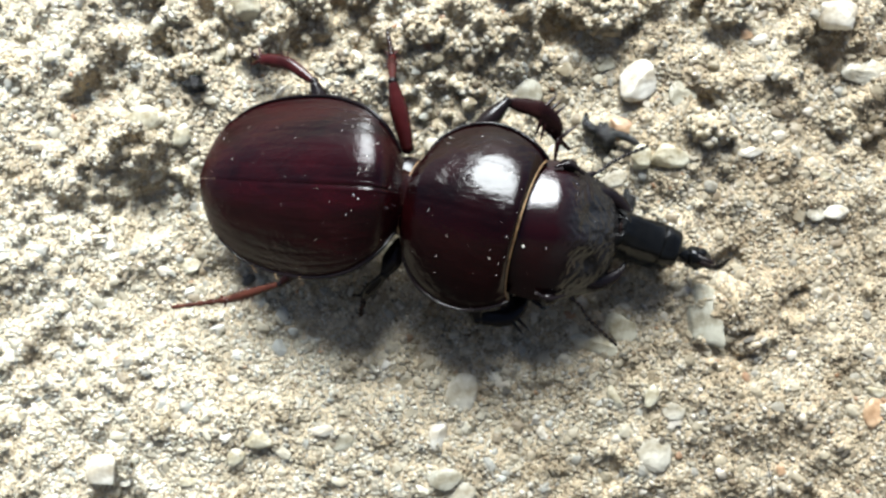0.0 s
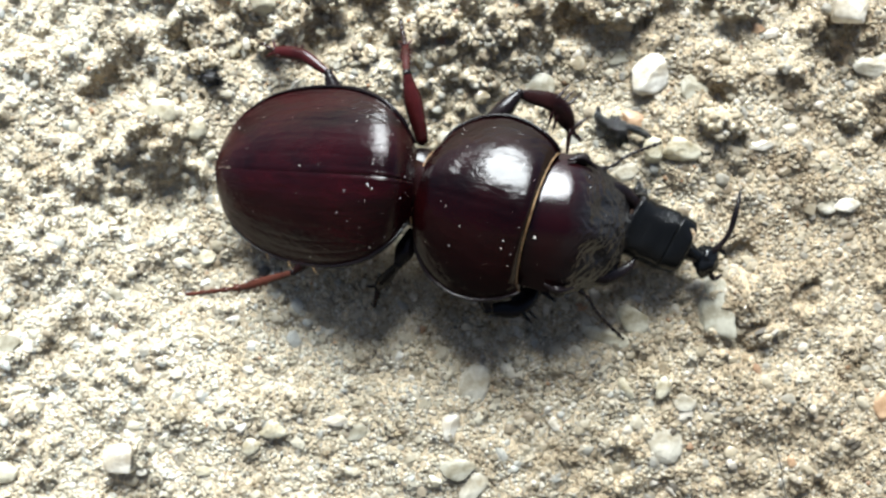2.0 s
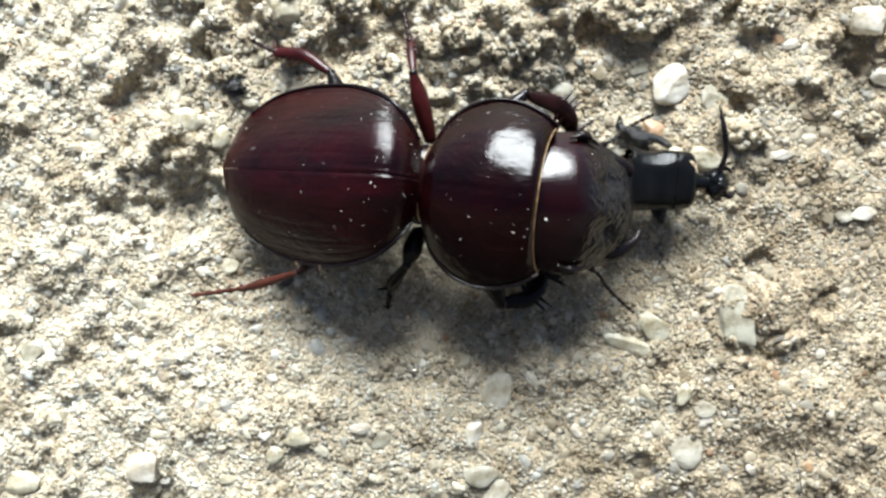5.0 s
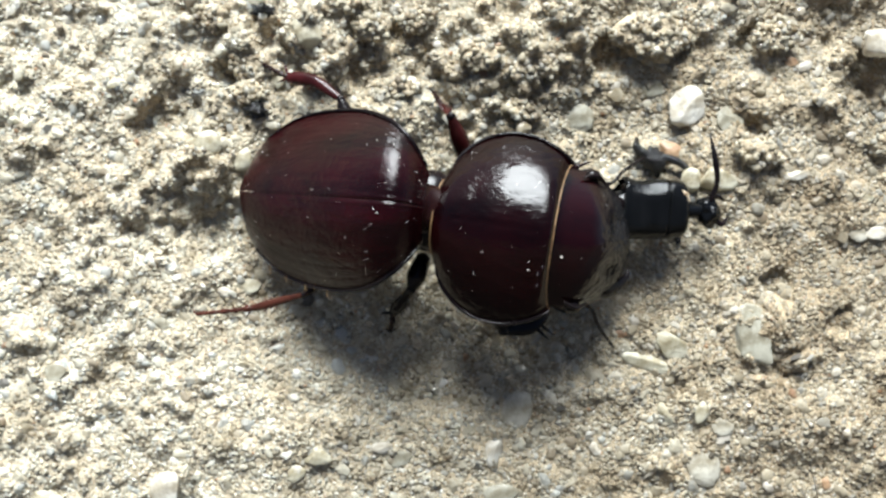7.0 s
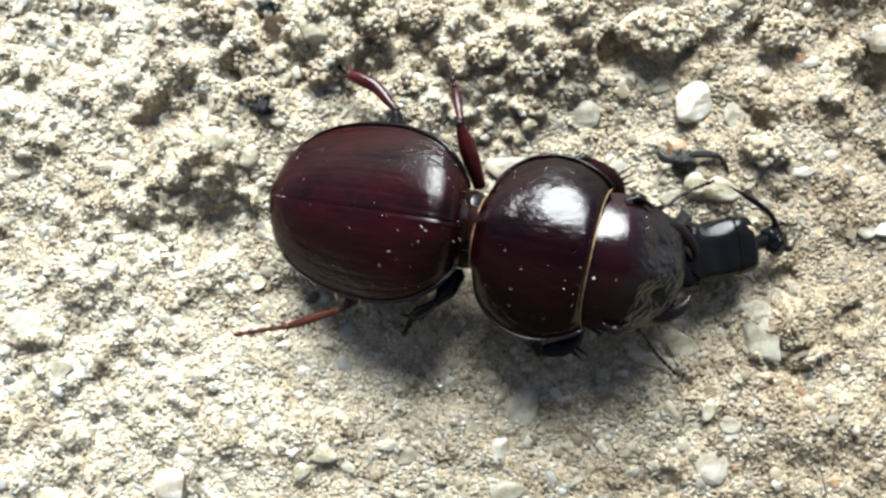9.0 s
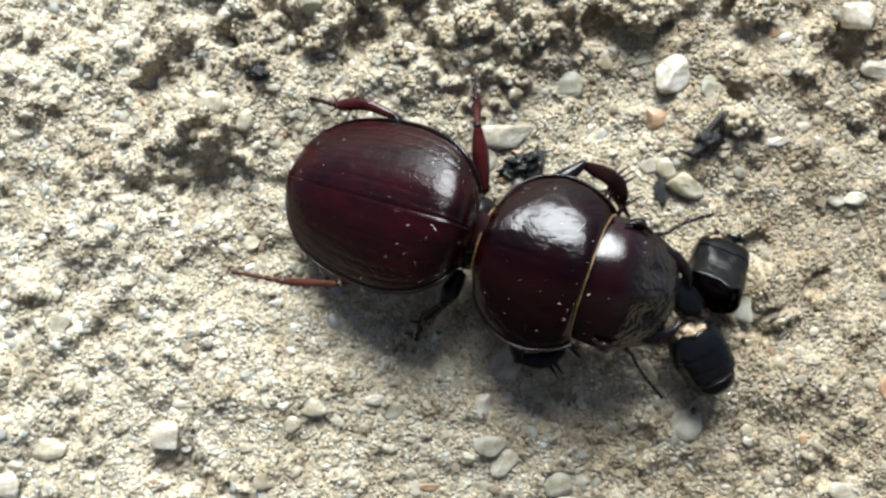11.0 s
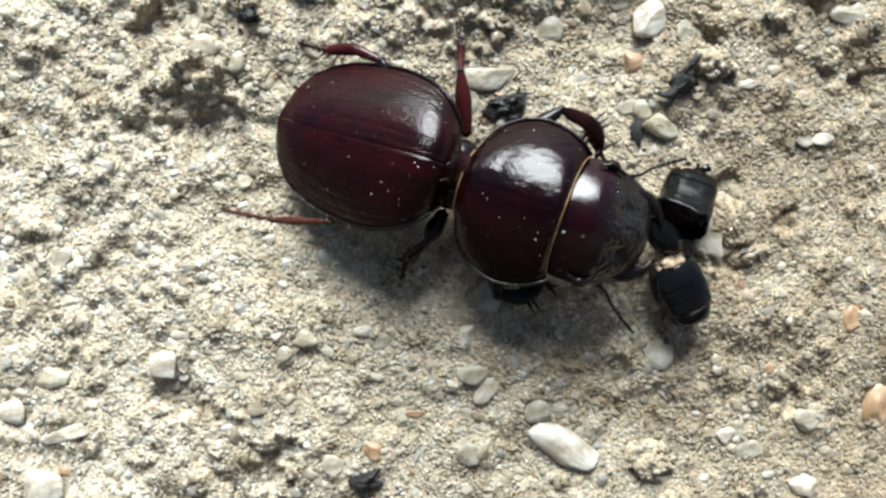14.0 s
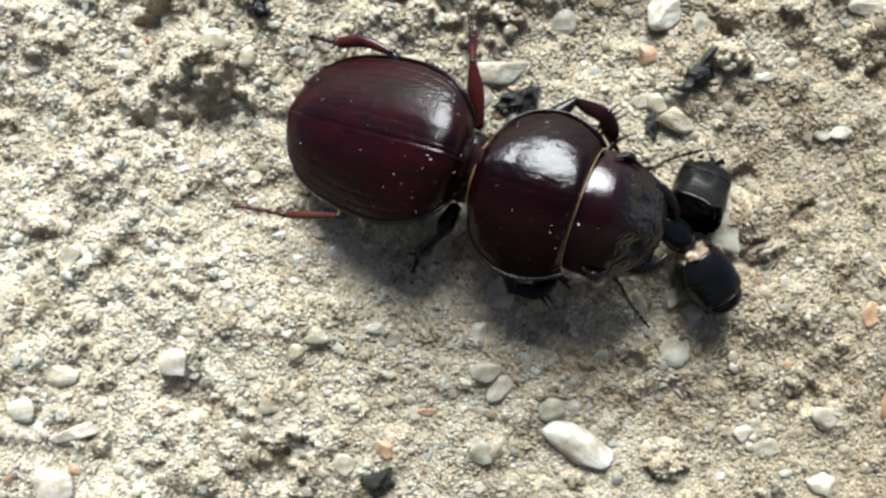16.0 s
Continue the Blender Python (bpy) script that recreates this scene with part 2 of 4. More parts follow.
def tube(points, radii, sides=12, steps=5, flat=1.0):
    """A limb: a round tube along a smooth path with a radius at each point, closed by tapered ends."""
    n = len(points)
    cx, cy, cz = (smooth_curve([(i, p[a]) for i, p in enumerate(points)]) for a in range(3))
    cr = smooth_curve(list(enumerate(radii)))
    ts = [i / steps for i in range((n - 1) * steps + 1)]
    path = [Vector((cx(t), cy(t), cz(t))) for t in ts]
    size = [max(cr(t), 0.004) for t in ts]
    verts = []
    for i, p in enumerate(path):
        way = (path[min(i + 1, len(path) - 1)] - path[max(i - 1, 0)]).normalized()
        side = way.cross(Vector((0, 0, 1)))
        side = side.normalized() if side.length > 1e-3 else Vector((1, 0, 0))
        up = side.cross(way)
        for k in range(sides):
            a = 2 * math.pi * k / sides
            verts.append(tuple(p + size[i] * (math.cos(a) * side + flat * math.sin(a) * up)))
    faces = [(i * sides + k, i * sides + (k + 1) % sides, (i + 1) * sides + (k + 1) % sides, (i + 1) * sides + k) for i in range(len(path) - 1) for k in range(sides)]
    first, last = path[0] + (path[0] - path[1]).normalized() * size[0] * 0.6, path[-1] + (path[-1] - path[-2]).normalized() * size[-1] * 0.6
    verts += [tuple(first), tuple(last)]
    a, b = len(verts) - 2, len(verts) - 1
    w = (len(path) - 1) * sides
    faces += [(k, a, (k + 1) % sides) for k in range(sides)] + [(w + k, w + (k + 1) % sides, b) for k in range(sides)]
    return verts, faces


def ball(centre, radii, nu=12, nv=16, dents=0.0, seed=0, tilt=0.0):
    c, s = math.cos(tilt), math.sin(tilt)

    def fn(u, v):
        a, b = math.pi * u, 2 * math.pi * v
        d = Vector((math.sin(a) * math.cos(b), math.sin(a) * math.sin(b), math.cos(a)))
        k = 1 + dents * (noise.noise(d * 1.7 + Vector((seed * 3.1, seed, 0))) + 0.5 * noise.noise(d * 3.9 + Vector((seed, 0, seed * 2.3))))
        x, y, z = d.x * radii[0] * k, d.y * radii[1] * k, d.z * radii[2] * k
        return centre[0] + c * x - s * y, centre[1] + s * x + c * y, centre[2] + z
    return sheet(fn, nu, nv, True)


def crumbs(places, sizes, rng, squash=0.8, jitter=0.22):
    """Many small angular stones as vertex and triangle arrays."""
    base = np.array([(1, 0, 0), (-0.5, 0.87, 0.1), (-0.5, -0.87, -0.1), (0.55, 0.4, 0.8), (-0.6, 0.1, 0.85), (0.2, -0.6, 0.8), (0.5, 0.5, -0.75), (-0.55, -0.1, -0.8)])
    tris = np.array([(3, 4, 5), (0, 3, 5), (0, 1, 3), (1, 4, 3), (1, 2, 4), (2, 5, 4), (2, 0, 5), (0, 6, 1), (1, 6, 7), (1, 7, 2), (2, 7, 0), (0, 7, 6)])
    n = len(places)
    q = rng.normal(size=(n, 4))
    q /= np.linalg.norm(q, axis=1, keepdims=True)
    w, x, y, z = q.T
    turn = np.stack([1 - 2 * (y * y + z * z), 2 * (x * y - w * z), 2 * (x * z + w * y), 2 * (x * y + w * z), 1 - 2 * (x * x + z * z), 2 * (y * z - w * x),
                     2 * (x * z - w * y), 2 * (y * z + w * x), 1 - 2 * (x * x + y * y)], 1).reshape(n, 3, 3)
    shape = base[None] * (1 + jitter * rng.normal(size=(n, 8, 1))) * rng.uniform(0.65, 1.3, (n, 1, 3))
    pts = np.einsum("nij,nkj->nki", turn, shape) * (1, 1, squash) * sizes[:, None, None] + places[:, None]
    return pts.reshape(-1, 3), (tris[None] + 8 * np.arange(n)[:, None, None]).reshape(-1, 3)


def link_arrays(name, pts, tris, material, smooth=False):
    me = bpy.data.meshes.new(name)
    me.vertices.add(len(pts))
    me.vertices.foreach_set("co", (pts * MM).astype(np.float32).ravel())
    me.loops.add(tris.size)
    me.loops.foreach_set("vertex_index", tris.astype(np.int32).ravel())
    me.polygons.add(len(tris))
    me.polygons.foreach_set("loop_start", np.arange(0, tris.size, tris.shape[1], dtype=np.int32))
    me.update(calc_edges=True)
    me.polygons.foreach_set("use_smooth", np.full(len(tris), smooth))
    me.materials.append(material)
    me.validate()
    return new(name, me)


# ---- ground ----
LATTICE = np.random.default_rng(5).uniform(-1, 1, (256, 256))


def value_noise(x, y):
    xi, yi = np.floor(x).astype(int), np.floor(y).astype(int)
    fx, fy = x - xi, y - yi
    fx, fy = fx * fx * (3 - 2 * fx), fy * fy * (3 - 2 * fy)
    a, b = LATTICE[xi % 256, yi % 256], LATTICE[(xi + 1) % 256, yi % 256]
    c, d = LATTICE[xi % 256, (yi + 1) % 256], LATTICE[(xi + 1) % 256, (yi + 1) % 256]
    return (a * (1 - fx) + b * fx) * (1 - fy) + (c * (1 - fx) + d * fx) * fy


# swells (plus) and hollows (minus): x, y, radius, height
SWELLS = [(-0.4, 10.4, 2.4, 0.5), (15.0, -3.6, 1.6, 0.3), (-16.0, 4.9, 1.8, 0.6), (12.0, 5.0, 2.0, 0.3), (-9.2, 12.4, 1.6, 0.9), (-16.6, 6.2, 1.0, 0.5), (-13.6, 12.4, 1.2, 0.6), (2.4, 12.2, 1.5, 0.7)]
HOLLOWS = [(-14.4, 10.2, 0.9, -1.2), (-17.9, 7.1, 1.7, -1.0), (-15.6, 2.5, 1.6, -0.9), (6.0, 11.6, 0.8, -1.3), (0.3, 9.3, 0.8, -1.0), (13.5, 12.3, 0.7, -1.0), (14.9, -0.8, 0.8, -0.8), (4.4, -4.7, 0.8, -0.6), (14.8, -5.1, 0.8, -0.8),
           (18.2, -3.0, 0.7, -1.0), (-19.1, 1.6, 0.8, -0.8), (-10.8, 10.6, 0.8, -1.1)]
HOLLOWS += [(-4.8, 11.5, 1.2, -1.0), (-12.4, 12.4, 0.8, -1.1), (8.6, -11.7, 0.7, -1.0), (19.0, -13.5, 0.7, -0.9), (-12.1, -17.7, 1.2, -1.0), (-16.6, -13.5, 1.2, -0.8), (-10.6, -16.5, 0.7, -0.9), (13.7, 7.4, 0.7, -0.9), (22.9, 5.1, 0.8, -1.1),
            (19.6, 10.3, 0.8, -1.1), (-2.2, 9.3, 0.9, -0.8), (-7.3, 10.6, 0.8, -0.9)]


LUMPS = np.random.default_rng(41).uniform(0, 1, (2600, 4)) ** (1, 1, 2.2, 1.2) * (60, 44, 0.95, 0.20) + (-32, -24, 0.25, 0.02)


def crumbled(x, y):
    """How loose and crumbly the crust is: most along the far side of the patch."""
    return 0.72 + 0.75 / (1 + np.exp(-(y - 8.2) / 0.8)) + 0.35 / (1 + np.exp((x + 13) / 1.5))


def ground_height(x, y):
    near = 1 / (1 + ((x * x + y * y) / 70.0 ** 2) ** 2)
    h = 0.50 * value_noise(x / 7.3 + 40, y / 7.3 + 9) + 0.26 * value_noise(x / 2.9 + 3, y / 2.9 + 71)
    h = h + crumbled(x, y) * (0.15 * value_noise(x / 1.2 + 17, y / 1.2 + 33) + 0.045 * value_noise(x / 0.5 + 7, y / 0.5 + 90))
    far = 4.0 * value_noise(x / 90.0, y / 90.0) * (1 - near)
    for cx, cy, r, k in SWELLS + HOLLOWS:
        d = ((x - cx) ** 2 + (y - cy) ** 2) / r ** 2 * (1 + 0.8 * value_noise(x / 0.55 + cx, y / 0.55 + cy))
        h = h + k * np.exp(-d ** 3 * 0.6) * (1.0 if k > 0 else 0.65) * (1 + 0.4 * value_noise(x / 0.9 + cx, y / 0.9 + cy))
    for cx, cy, r, k in LUMPS:
        close = (abs(x - cx) < 2.2 * r) & (abs(y - cy) < 2.2 * r)
        if close.any():
            d = ((x[close] - cx) ** 2 + (y[close] - cy) ** 2) / r ** 2
            h[close] += k * crumbled(cx, cy) * np.exp(-d * d) * (0.8 + 0.5 * value_noise(x[close] / 0.6 + cx, y[close] / 0.6))
    return h * (0.35 + 0.65 * near) + far - 0.45


def height_at(x, y):
    return float(ground_height(np.array([x]), np.array([y]))[0])


def spread(lo, hi, step):
    mid = list(np.arange(lo, hi + step, step))
    out, d = [], step
    while sum(out) < 100000:
        d *= 1.28
        out.append(d)
    left = list(lo - np.cumsum(out))[::-1]
    return np.array(left + mid + list(mid[-1] + np.cumsum(out)))


gx, gy = spread(-33, 29, 0.16), spread(-25, 21, 0.16)
mx, my = np.meshgrid(gx, gy, indexing="ij")
pts = np.stack([mx, my, ground_height(mx, my)], -1).reshape(-1, 3)
idx = np.arange(mx.size).reshape(mx.shape)
quads = np.stack([idx[:-1, :-1], idx[1:, :-1], idx[1:, 1:], idx[:-1, 1:]], -1).reshape(-1, 4)
tagged(link_arrays("ground", pts, quads, SOIL, True), "pale beige sandy soil, crusted and pitted with small hollows", "ground", kind="structure")


def scatter(count, rng, box, small, large, power):
    x, y = rng.uniform(box[0], box[1], count), rng.uniform(box[2], box[3], count)
    size = small + (large - small) * rng.uniform(0, 1, count) ** power
    return np.stack([x, y, ground_height(x, y) + size * rng.uniform(-0.16, 0.12, count)], 1), size


# an added, unseen dark slab behind the camera keeps the south sky out of reflections
wall = link_mesh("wall_south", [([(x, y, z) for x in (-1100, 1100) for y in (-160, -130) for z in (-40, 320)], [(0, 1, 3, 2), (4, 6, 7, 5), (0, 4, 5, 1), (2, 3, 7, 6), (0, 2, 6, 4), (1, 5, 7, 3)])], SKY_BLOCK)
tagged(wall, "added unseen dark brown slab that blocks the south sky", "wall", kind="structure")

rng = np.random.default_rng(11)
places, size = scatter(155000, rng, (-29, 25, -20.2, 15), 0.045, 0.17, 1.8)
tagged(link_arrays("sand_grains", *crumbs(places, size, rng, 0.42), GRAIN, True), "loose beige and brown sand grains covering the soil", "sand", kind="stuff")


def worn_chips(places, sizes, rng):
    """Small worn stones with flat cut faces, as arrays."""
    bm = bmesh.new()
    bmesh.ops.create_icosphere(bm, subdivisions=2, radius=1.0)
    bm.verts.ensure_lookup_table()
    ways = np.array([v.co[:] for v in bm.verts])
    tris = np.array([[v.index for v in f.verts] for f in bm.faces])
    bm.free()
    n, m = len(places), len(ways)
    cuts = rng.normal(size=(n, 9, 3))
    cuts /= np.linalg.norm(cuts, axis=2, keepdims=True)
    depth = rng.uniform(0.4, 0.85, (n, 1, 9))
    lean = np.maximum(np.einsum("vi,nci->nvc", ways, cuts), 0) / depth
    reach = (1 + (lean ** 40).sum(2)) ** (-1 / 40) * (1 + 0.05 * rng.normal(size=(n, m)))
    pts = ways[None] * reach[:, :, None] * rng.uniform(0.75, 1.35, (n, 1, 3)) * (1, 1, 0.5) * sizes[:, None, None]
    turn = rng.uniform(0, 6.28, n)
    c, s = np.cos(turn)[:, None], np.sin(turn)[:, None]
    pts = np.stack([c * pts[..., 0] - s * pts[..., 1], s * pts[..., 0] + c * pts[..., 1], pts[..., 2]], -1) + places[:, None]
    return pts.reshape(-1, 3), (tris[None] + m * np.arange(n)[:, None, None]).reshape(-1, 3)


places, size = scatter(9500, rng, (-29, 25, -20.2, 15.2), 0.10, 0.42, 3.2)
places[:, 2] -= 0.12 * size
tagged(link_arrays("coarse_grit", *worn_chips(places, size, rng), GRIT), "coarse cream and grey grit among the sand", "grit", kind="stuff")

# ---- pebbles: x, y, half length, half width, bearing of the long axis ----
WHITE = [(10.1, 8.7, 1.13, 0.90, 35), (20.0, 11.8, 1.25, 1.07, -20), (15.7, 5.0, 0.66, 0.30, 8), (20.3, 1.9, 0.75, 0.45, 0), (-0.3, -9.6, 0.75, 0.45, 75), (5.2, -9.6, 0.39, 0.30, -40), (-17.4, -11.5, 0.90, 0.84, 0), (-14.0, 3.5, 0.72, 0.45, -15),
         (-14.6, -1.2, 0.36, 0.30, 0), (-6.1, -9.4, 0.63, 0.30, 5), (5.8, -16.5, 2.43, 1.07, -33), (-26.0, -14.1, 0.87, 0.65, -10), (-23.1, -15.4, 1.62, 0.52, 10), (-24.4, -18.4, 1.55, 1.07, 10), (19.8, -18.5, 1.04, 0.65, -40), (15.1, -15.5, 0.55, 0.45, 20)]
CREAMY = [(8.5, 9.8, 0.63, 0.54, 10), (9.3, -4.0, 1.01, 0.78, -30), (8.0, -5.0, 1.37, 0.48, -18), (8.9, -7.7, 0.63, 0.34, -65), (10.7, -7.5, 0.66, 0.37, 62), (-9.6, -9.8, 0.81, 0.54, 0), (-10.7, -10.7, 0.57, 0.42, 60), (-13.4, -0.9, 0.69, 0.42, 5),
          (-9.9, 12.2, 1.04, 0.69, -55), (-11.7, 10.1, 0.60, 0.39, 70), (-13.5, 5.9, 0.66, 0.57, 60), (-15.5, 6.6, 0.96, 0.75, 10), (19.7, 3.8, 0.52, 0.23, 0), (22.4, -7.4, 0.62, 0.36, -10), (-24.2, -12.0, 1.23, 0.81, -10), (-13.2, -12.0, 0.62, 0.32, 5)]
CLOUDY = [(10.8, -10.3, 1.25, 0.84, -65), (11.8, -8.3, 0.63, 0.51, 0), (1.0, -7.5, 1.19, 0.81, 70), (4.0, -5.1, 0.57, 0.27, 80), (0.9, 5.4, 1.81, 0.81, 5), (-0.2, 4.0, 0.97, 0.58, 70), (0.9, -12.7, 0.97, 0.74, 60), (5.0, -13.8, 0.68, 0.42, -20), (16.4, -16.3, 0.84, 0.58, 0),
          (15.9, -15.1, 0.68, 0.32, 80), (20.0, -14.5, 0.91, 0.78, 0), (-10.4, -17.3, 0.97, 0.81, 40), (-8.0, -17.5, 0.87, 0.68, -30), (9.0, 3.6, 0.79, 0.64, -20), (19.3, 1.9, 0.49, 0.44, 0), (22.0, 9.2, 1.22, 0.73, 5)]
DULL = [(4.3, 8.0, 0.99, 0.84, 60), (0.2, -11.9, 0.96, 0.54, 0), (-5.2, -10.0, 0.78, 0.45, 10), (3.8, -14.1, 0.87, 0.68, 0), (0.0, -16.5, 0.97, 0.74, -40), (12.3, 7.9, 0.81, 0.70, 50), (-17.8, -2.9, 0.60, 0.36, -20), (-23.4, -5.5, 0.69, 0.57, 0)]
RUSTY = [(15.6, 11.0, 0.45, 0.33, -20), (17.6, -11.5, 0.34, 0.28, 60), (9.2, 6.3, 0.79, 0.61, 10), (22.5, -8.6, 0.78, 0.62, 80), (20.1, -15.3, 0.28, 0.21, 0), (1.5, 4.4, 0.32, 0.23, 0), (-3.2, -14.2, 0.55, 0.24, 10), (-5.6, -16.5, 0.84, 0.49, -25), (-23.3, -17.6, 0.45, 0.28, -15), (24.1, -14.0, 1.55, 0.74, 80)]
SOOTY = [(1.6, 3.7, 0.75, 0.5, 20), (2.5, 3.9, 0.6, 0.45, 60), (1.0, 3.2, 0.5, 0.3, 0), (2.4, 3.1, 0.5, 0.35, -30), (-6.1, -18.3, 0.78, 0.68, 50), (9.5, 2.3, 0.36, 0.55, 0), (-12.7, 8.4, 0.51, 0.33, 0), (-12.3, 13.6, 0.51, 0.33, 0)]
LUMPY = [(13.6, 6.1, 1.13, 0.81, -20), (10.5, -16.9, 1.36, 1.07, 0), (14.7, 12.3, 1.10, 0.81, 0), (8.1, 12.3, 1.88, 1.25, 0), (-13.2, 11.0, 1.25, 0.9, -30), (-13.2, 9.3, 0.96, 0.63, 0), (-9.4, 10.2, 0.9, 0.6, 10), (-6.6, 12.6, 1.0, 0.7, 0), (-4.2, 13.2, 0.9, 0.6, 20),
         (-8.2, 13.9, 1.2, 0.7, 0), (-1.0, 11.2, 1.0, 0.7, -10), (1.9, 10.6, 1.1, 0.7, 15), (-5.2, 9.6, 0.8, 0.5, 0), (3.4, 13.4, 1.0, 0.6, 0), (-15.0, 13.3, 1.0, 0.7, 0), (1.2, 8.4, 0.8, 0.5, -20), (20.6, 6.6, 0.8, 0.6, 10)]


def stone(radii, facets, seed, tilt):
    """An angular stone: a ball cut flat by planes, with softly worn edges."""
    pick = random.Random(seed)
    cuts = []
    for _ in range(facets):
        d = Vector((pick.gauss(0, 1), pick.gauss(0, 1), pick.gauss(0, 0.8))).normalized()
        cuts.append((d, pick.uniform(0.5, 0.86)))
    c, s = math.cos(tilt), math.sin(tilt)

    def fn(u, v):
        a, b = math.pi * u, 2 * math.pi * v
        d = Vector((math.sin(a) * math.cos(b), math.sin(a) * math.sin(b), math.cos(a)))
        total = 1.0
        for n, h in cuts:
            k = d.dot(n)
            if k > 0.05:
                total += (k / h) ** 24
        k = total ** (-1 / 24) * (1 + 0.06 * noise.noise(d * 3.1 + Vector((seed, 0, 0))) + 0.03 * noise.noise(d * 8.0 + Vector((0, seed, 0))))
        x, y, z = d.x * radii[0] * k, d.y * radii[1] * k, d.z * radii[2] * k
        return c * x - s * y, s * x + c * y, z
    return sheet(fn, 30, 44, True)


def pebbles(rows, material, label, flat, sunk):
    made = []
    for x, y, long, wide, bearing in rows:
        shape = stone((long * 1.1, wide * 1.1, flat * math.sqrt(long * wide)), random.randint(6, 10), random.uniform(1, 90), radians(bearing))
        ob = link_mesh("pebble", [shape], material)
        ob.location = (x * MM, y * MM, (height_at(x, y) + sunk * wide) * MM)
        made.append(tagged(ob, label, "pebble", "pebbles in the sand"))
    return made


pebbles(WHITE, QUARTZ, "small bright white quartz pebble half buried in sand", 0.5, 0.14)
pebbles(CREAMY, CREAM, "small cream stone half buried in sand", 0.45, -0.04)
pebbles(CLOUDY, FLAKE, "small cloudy pale translucent stone set in the sand", 0.3, 0.0)
pebbles(DULL, GREY, "small flat grey-green stone set in the sand", 0.27, -0.02)
pebbles(RUSTY, AMBER, "small amber orange stone chip in the sand", 0.5, 0.0)
pebbles([(13.4, -3.7, 1.85, 1.35, -62)], GREY, "broad flat pale stone flake level with the sand", 0.17, 0.01)
# two pale stones that get shoved aside
shoved = pebbles([(11.5, 4.8, 1.15, 0.62, -8), (10.1, 4.6, 0.79, 0.49, 80)], CREAM, "small cream stone shoved aside on the sand", 0.6, 0.2)


def clods(rows):
    """Crumbs of crusted soil: a lumpy core packed with grains."""
    pick = np.random.default_rng(77)
    for x, y, long, wide, bearing in rows:
        c, s = math.cos(radians(bearing)), math.sin(radians(bearing))
        tall = 0.5 * math.sqrt(long * wide)
        at = (x, y, height_at(x, y) + 0.3 * tall)
        seed = float(pick.uniform(1, 60))
        ob = link_mesh("soil_clod", [ball((0, 0, 0), (long, wide, tall), 22, 30, 0.4, seed, radians(bearing))], SOIL, at=at)
        count = int(95 * long * wide) + 30
        way = pick.normal(size=(count, 3))
        way[:, 2] = abs(way[:, 2])
        way /= np.linalg.norm(way, axis=1, keepdims=True)
        bulge = np.array([1 + 0.4 * (noise.noise(Vector(d) * 1.7 + Vector((seed * 3.1, seed, 0))) + 0.5 * noise.noise(Vector(d) * 3.9 + Vector((seed, 0, seed * 2.3)))) for d in way])
        spots = way * (long, wide, tall) * bulge[:, None]
        spots = np.stack([c * spots[:, 0] - s * spots[:, 1], s * spots[:, 0] + c * spots[:, 1], spots[:, 2]], 1)
        grains = link_arrays("grain_coat", *crumbs(spots, pick.uniform(0.09, 0.24, count), pick, 0.9), GRAIN, True)
        grains.parent = ob
        tagged(grains, "sand grains stuck to the clod", kind="stuff")
        tagged(ob, "crumbly beige clod of crusted sandy soil", "soil clod", "clods on the crust")


clods(LUMPY)
fibre = [(16.3, -9.6), (16.6, -10.6), (16.9, -11.8), (17.2, -13.2), (17.8, -14.8)]
ob = link_mesh("fibre", [tube([(x, y, height_at(x, y) + 0.35) for x, y in fibre], [0.02, 0.03, 0.03, 0.03, 0.02], 6, 6)], CHAR)
tagged(ob, "thin dark hair-like fibre lying on the sand", "fibre")
for k, (x, y, long, wide, bearing) in enumerate(SOOTY):
    ob = link_mesh("debris_crumb", [ball((0, 0, 0), (long, wide, 0.4 * long + 0.1), 26, 36, 0.85, 3 + 2 * k, radians(bearing))], CHAR, at=(x, y, height_at(x, y) + 0.1))
    tagged(ob, "black glossy crumb of debris lying on the sand", "debris", "black crumbs")

# ---- beetle: x ahead, y to its left, origin on the ground below the waist ----
beetle = tagged(new("beetle"), "large glossy dark maroon ground beetle feeding on sandy soil", "beetle")

HALF = smooth_curve([(0, 0.0), (0.008, 0.9), (0.03, 1.7), (0.07, 2.46), (0.14, 3.18), (0.22, 3.7), (0.36, 4.16), (0.5, 4.32), (0.65, 4.26), (0.78, 3.88), (0.87, 3.3), (0.93, 2.7), (0.975, 2.05), (1, 1.5)])
CREST = smooth_curve([(0, 1.75), (0.05, 2.2), (0.15, 2.78), (0.35, 3.72), (0.55, 4.68), (0.72, 5.42), (0.82, 5.76), (0.90, 5.74), (0.955, 5.25), (1, 4.4)])


def EDGE(s):
    return CREST(s) - 0.46 * HALF(s)


BACK, LONG = -9.82, 10.07


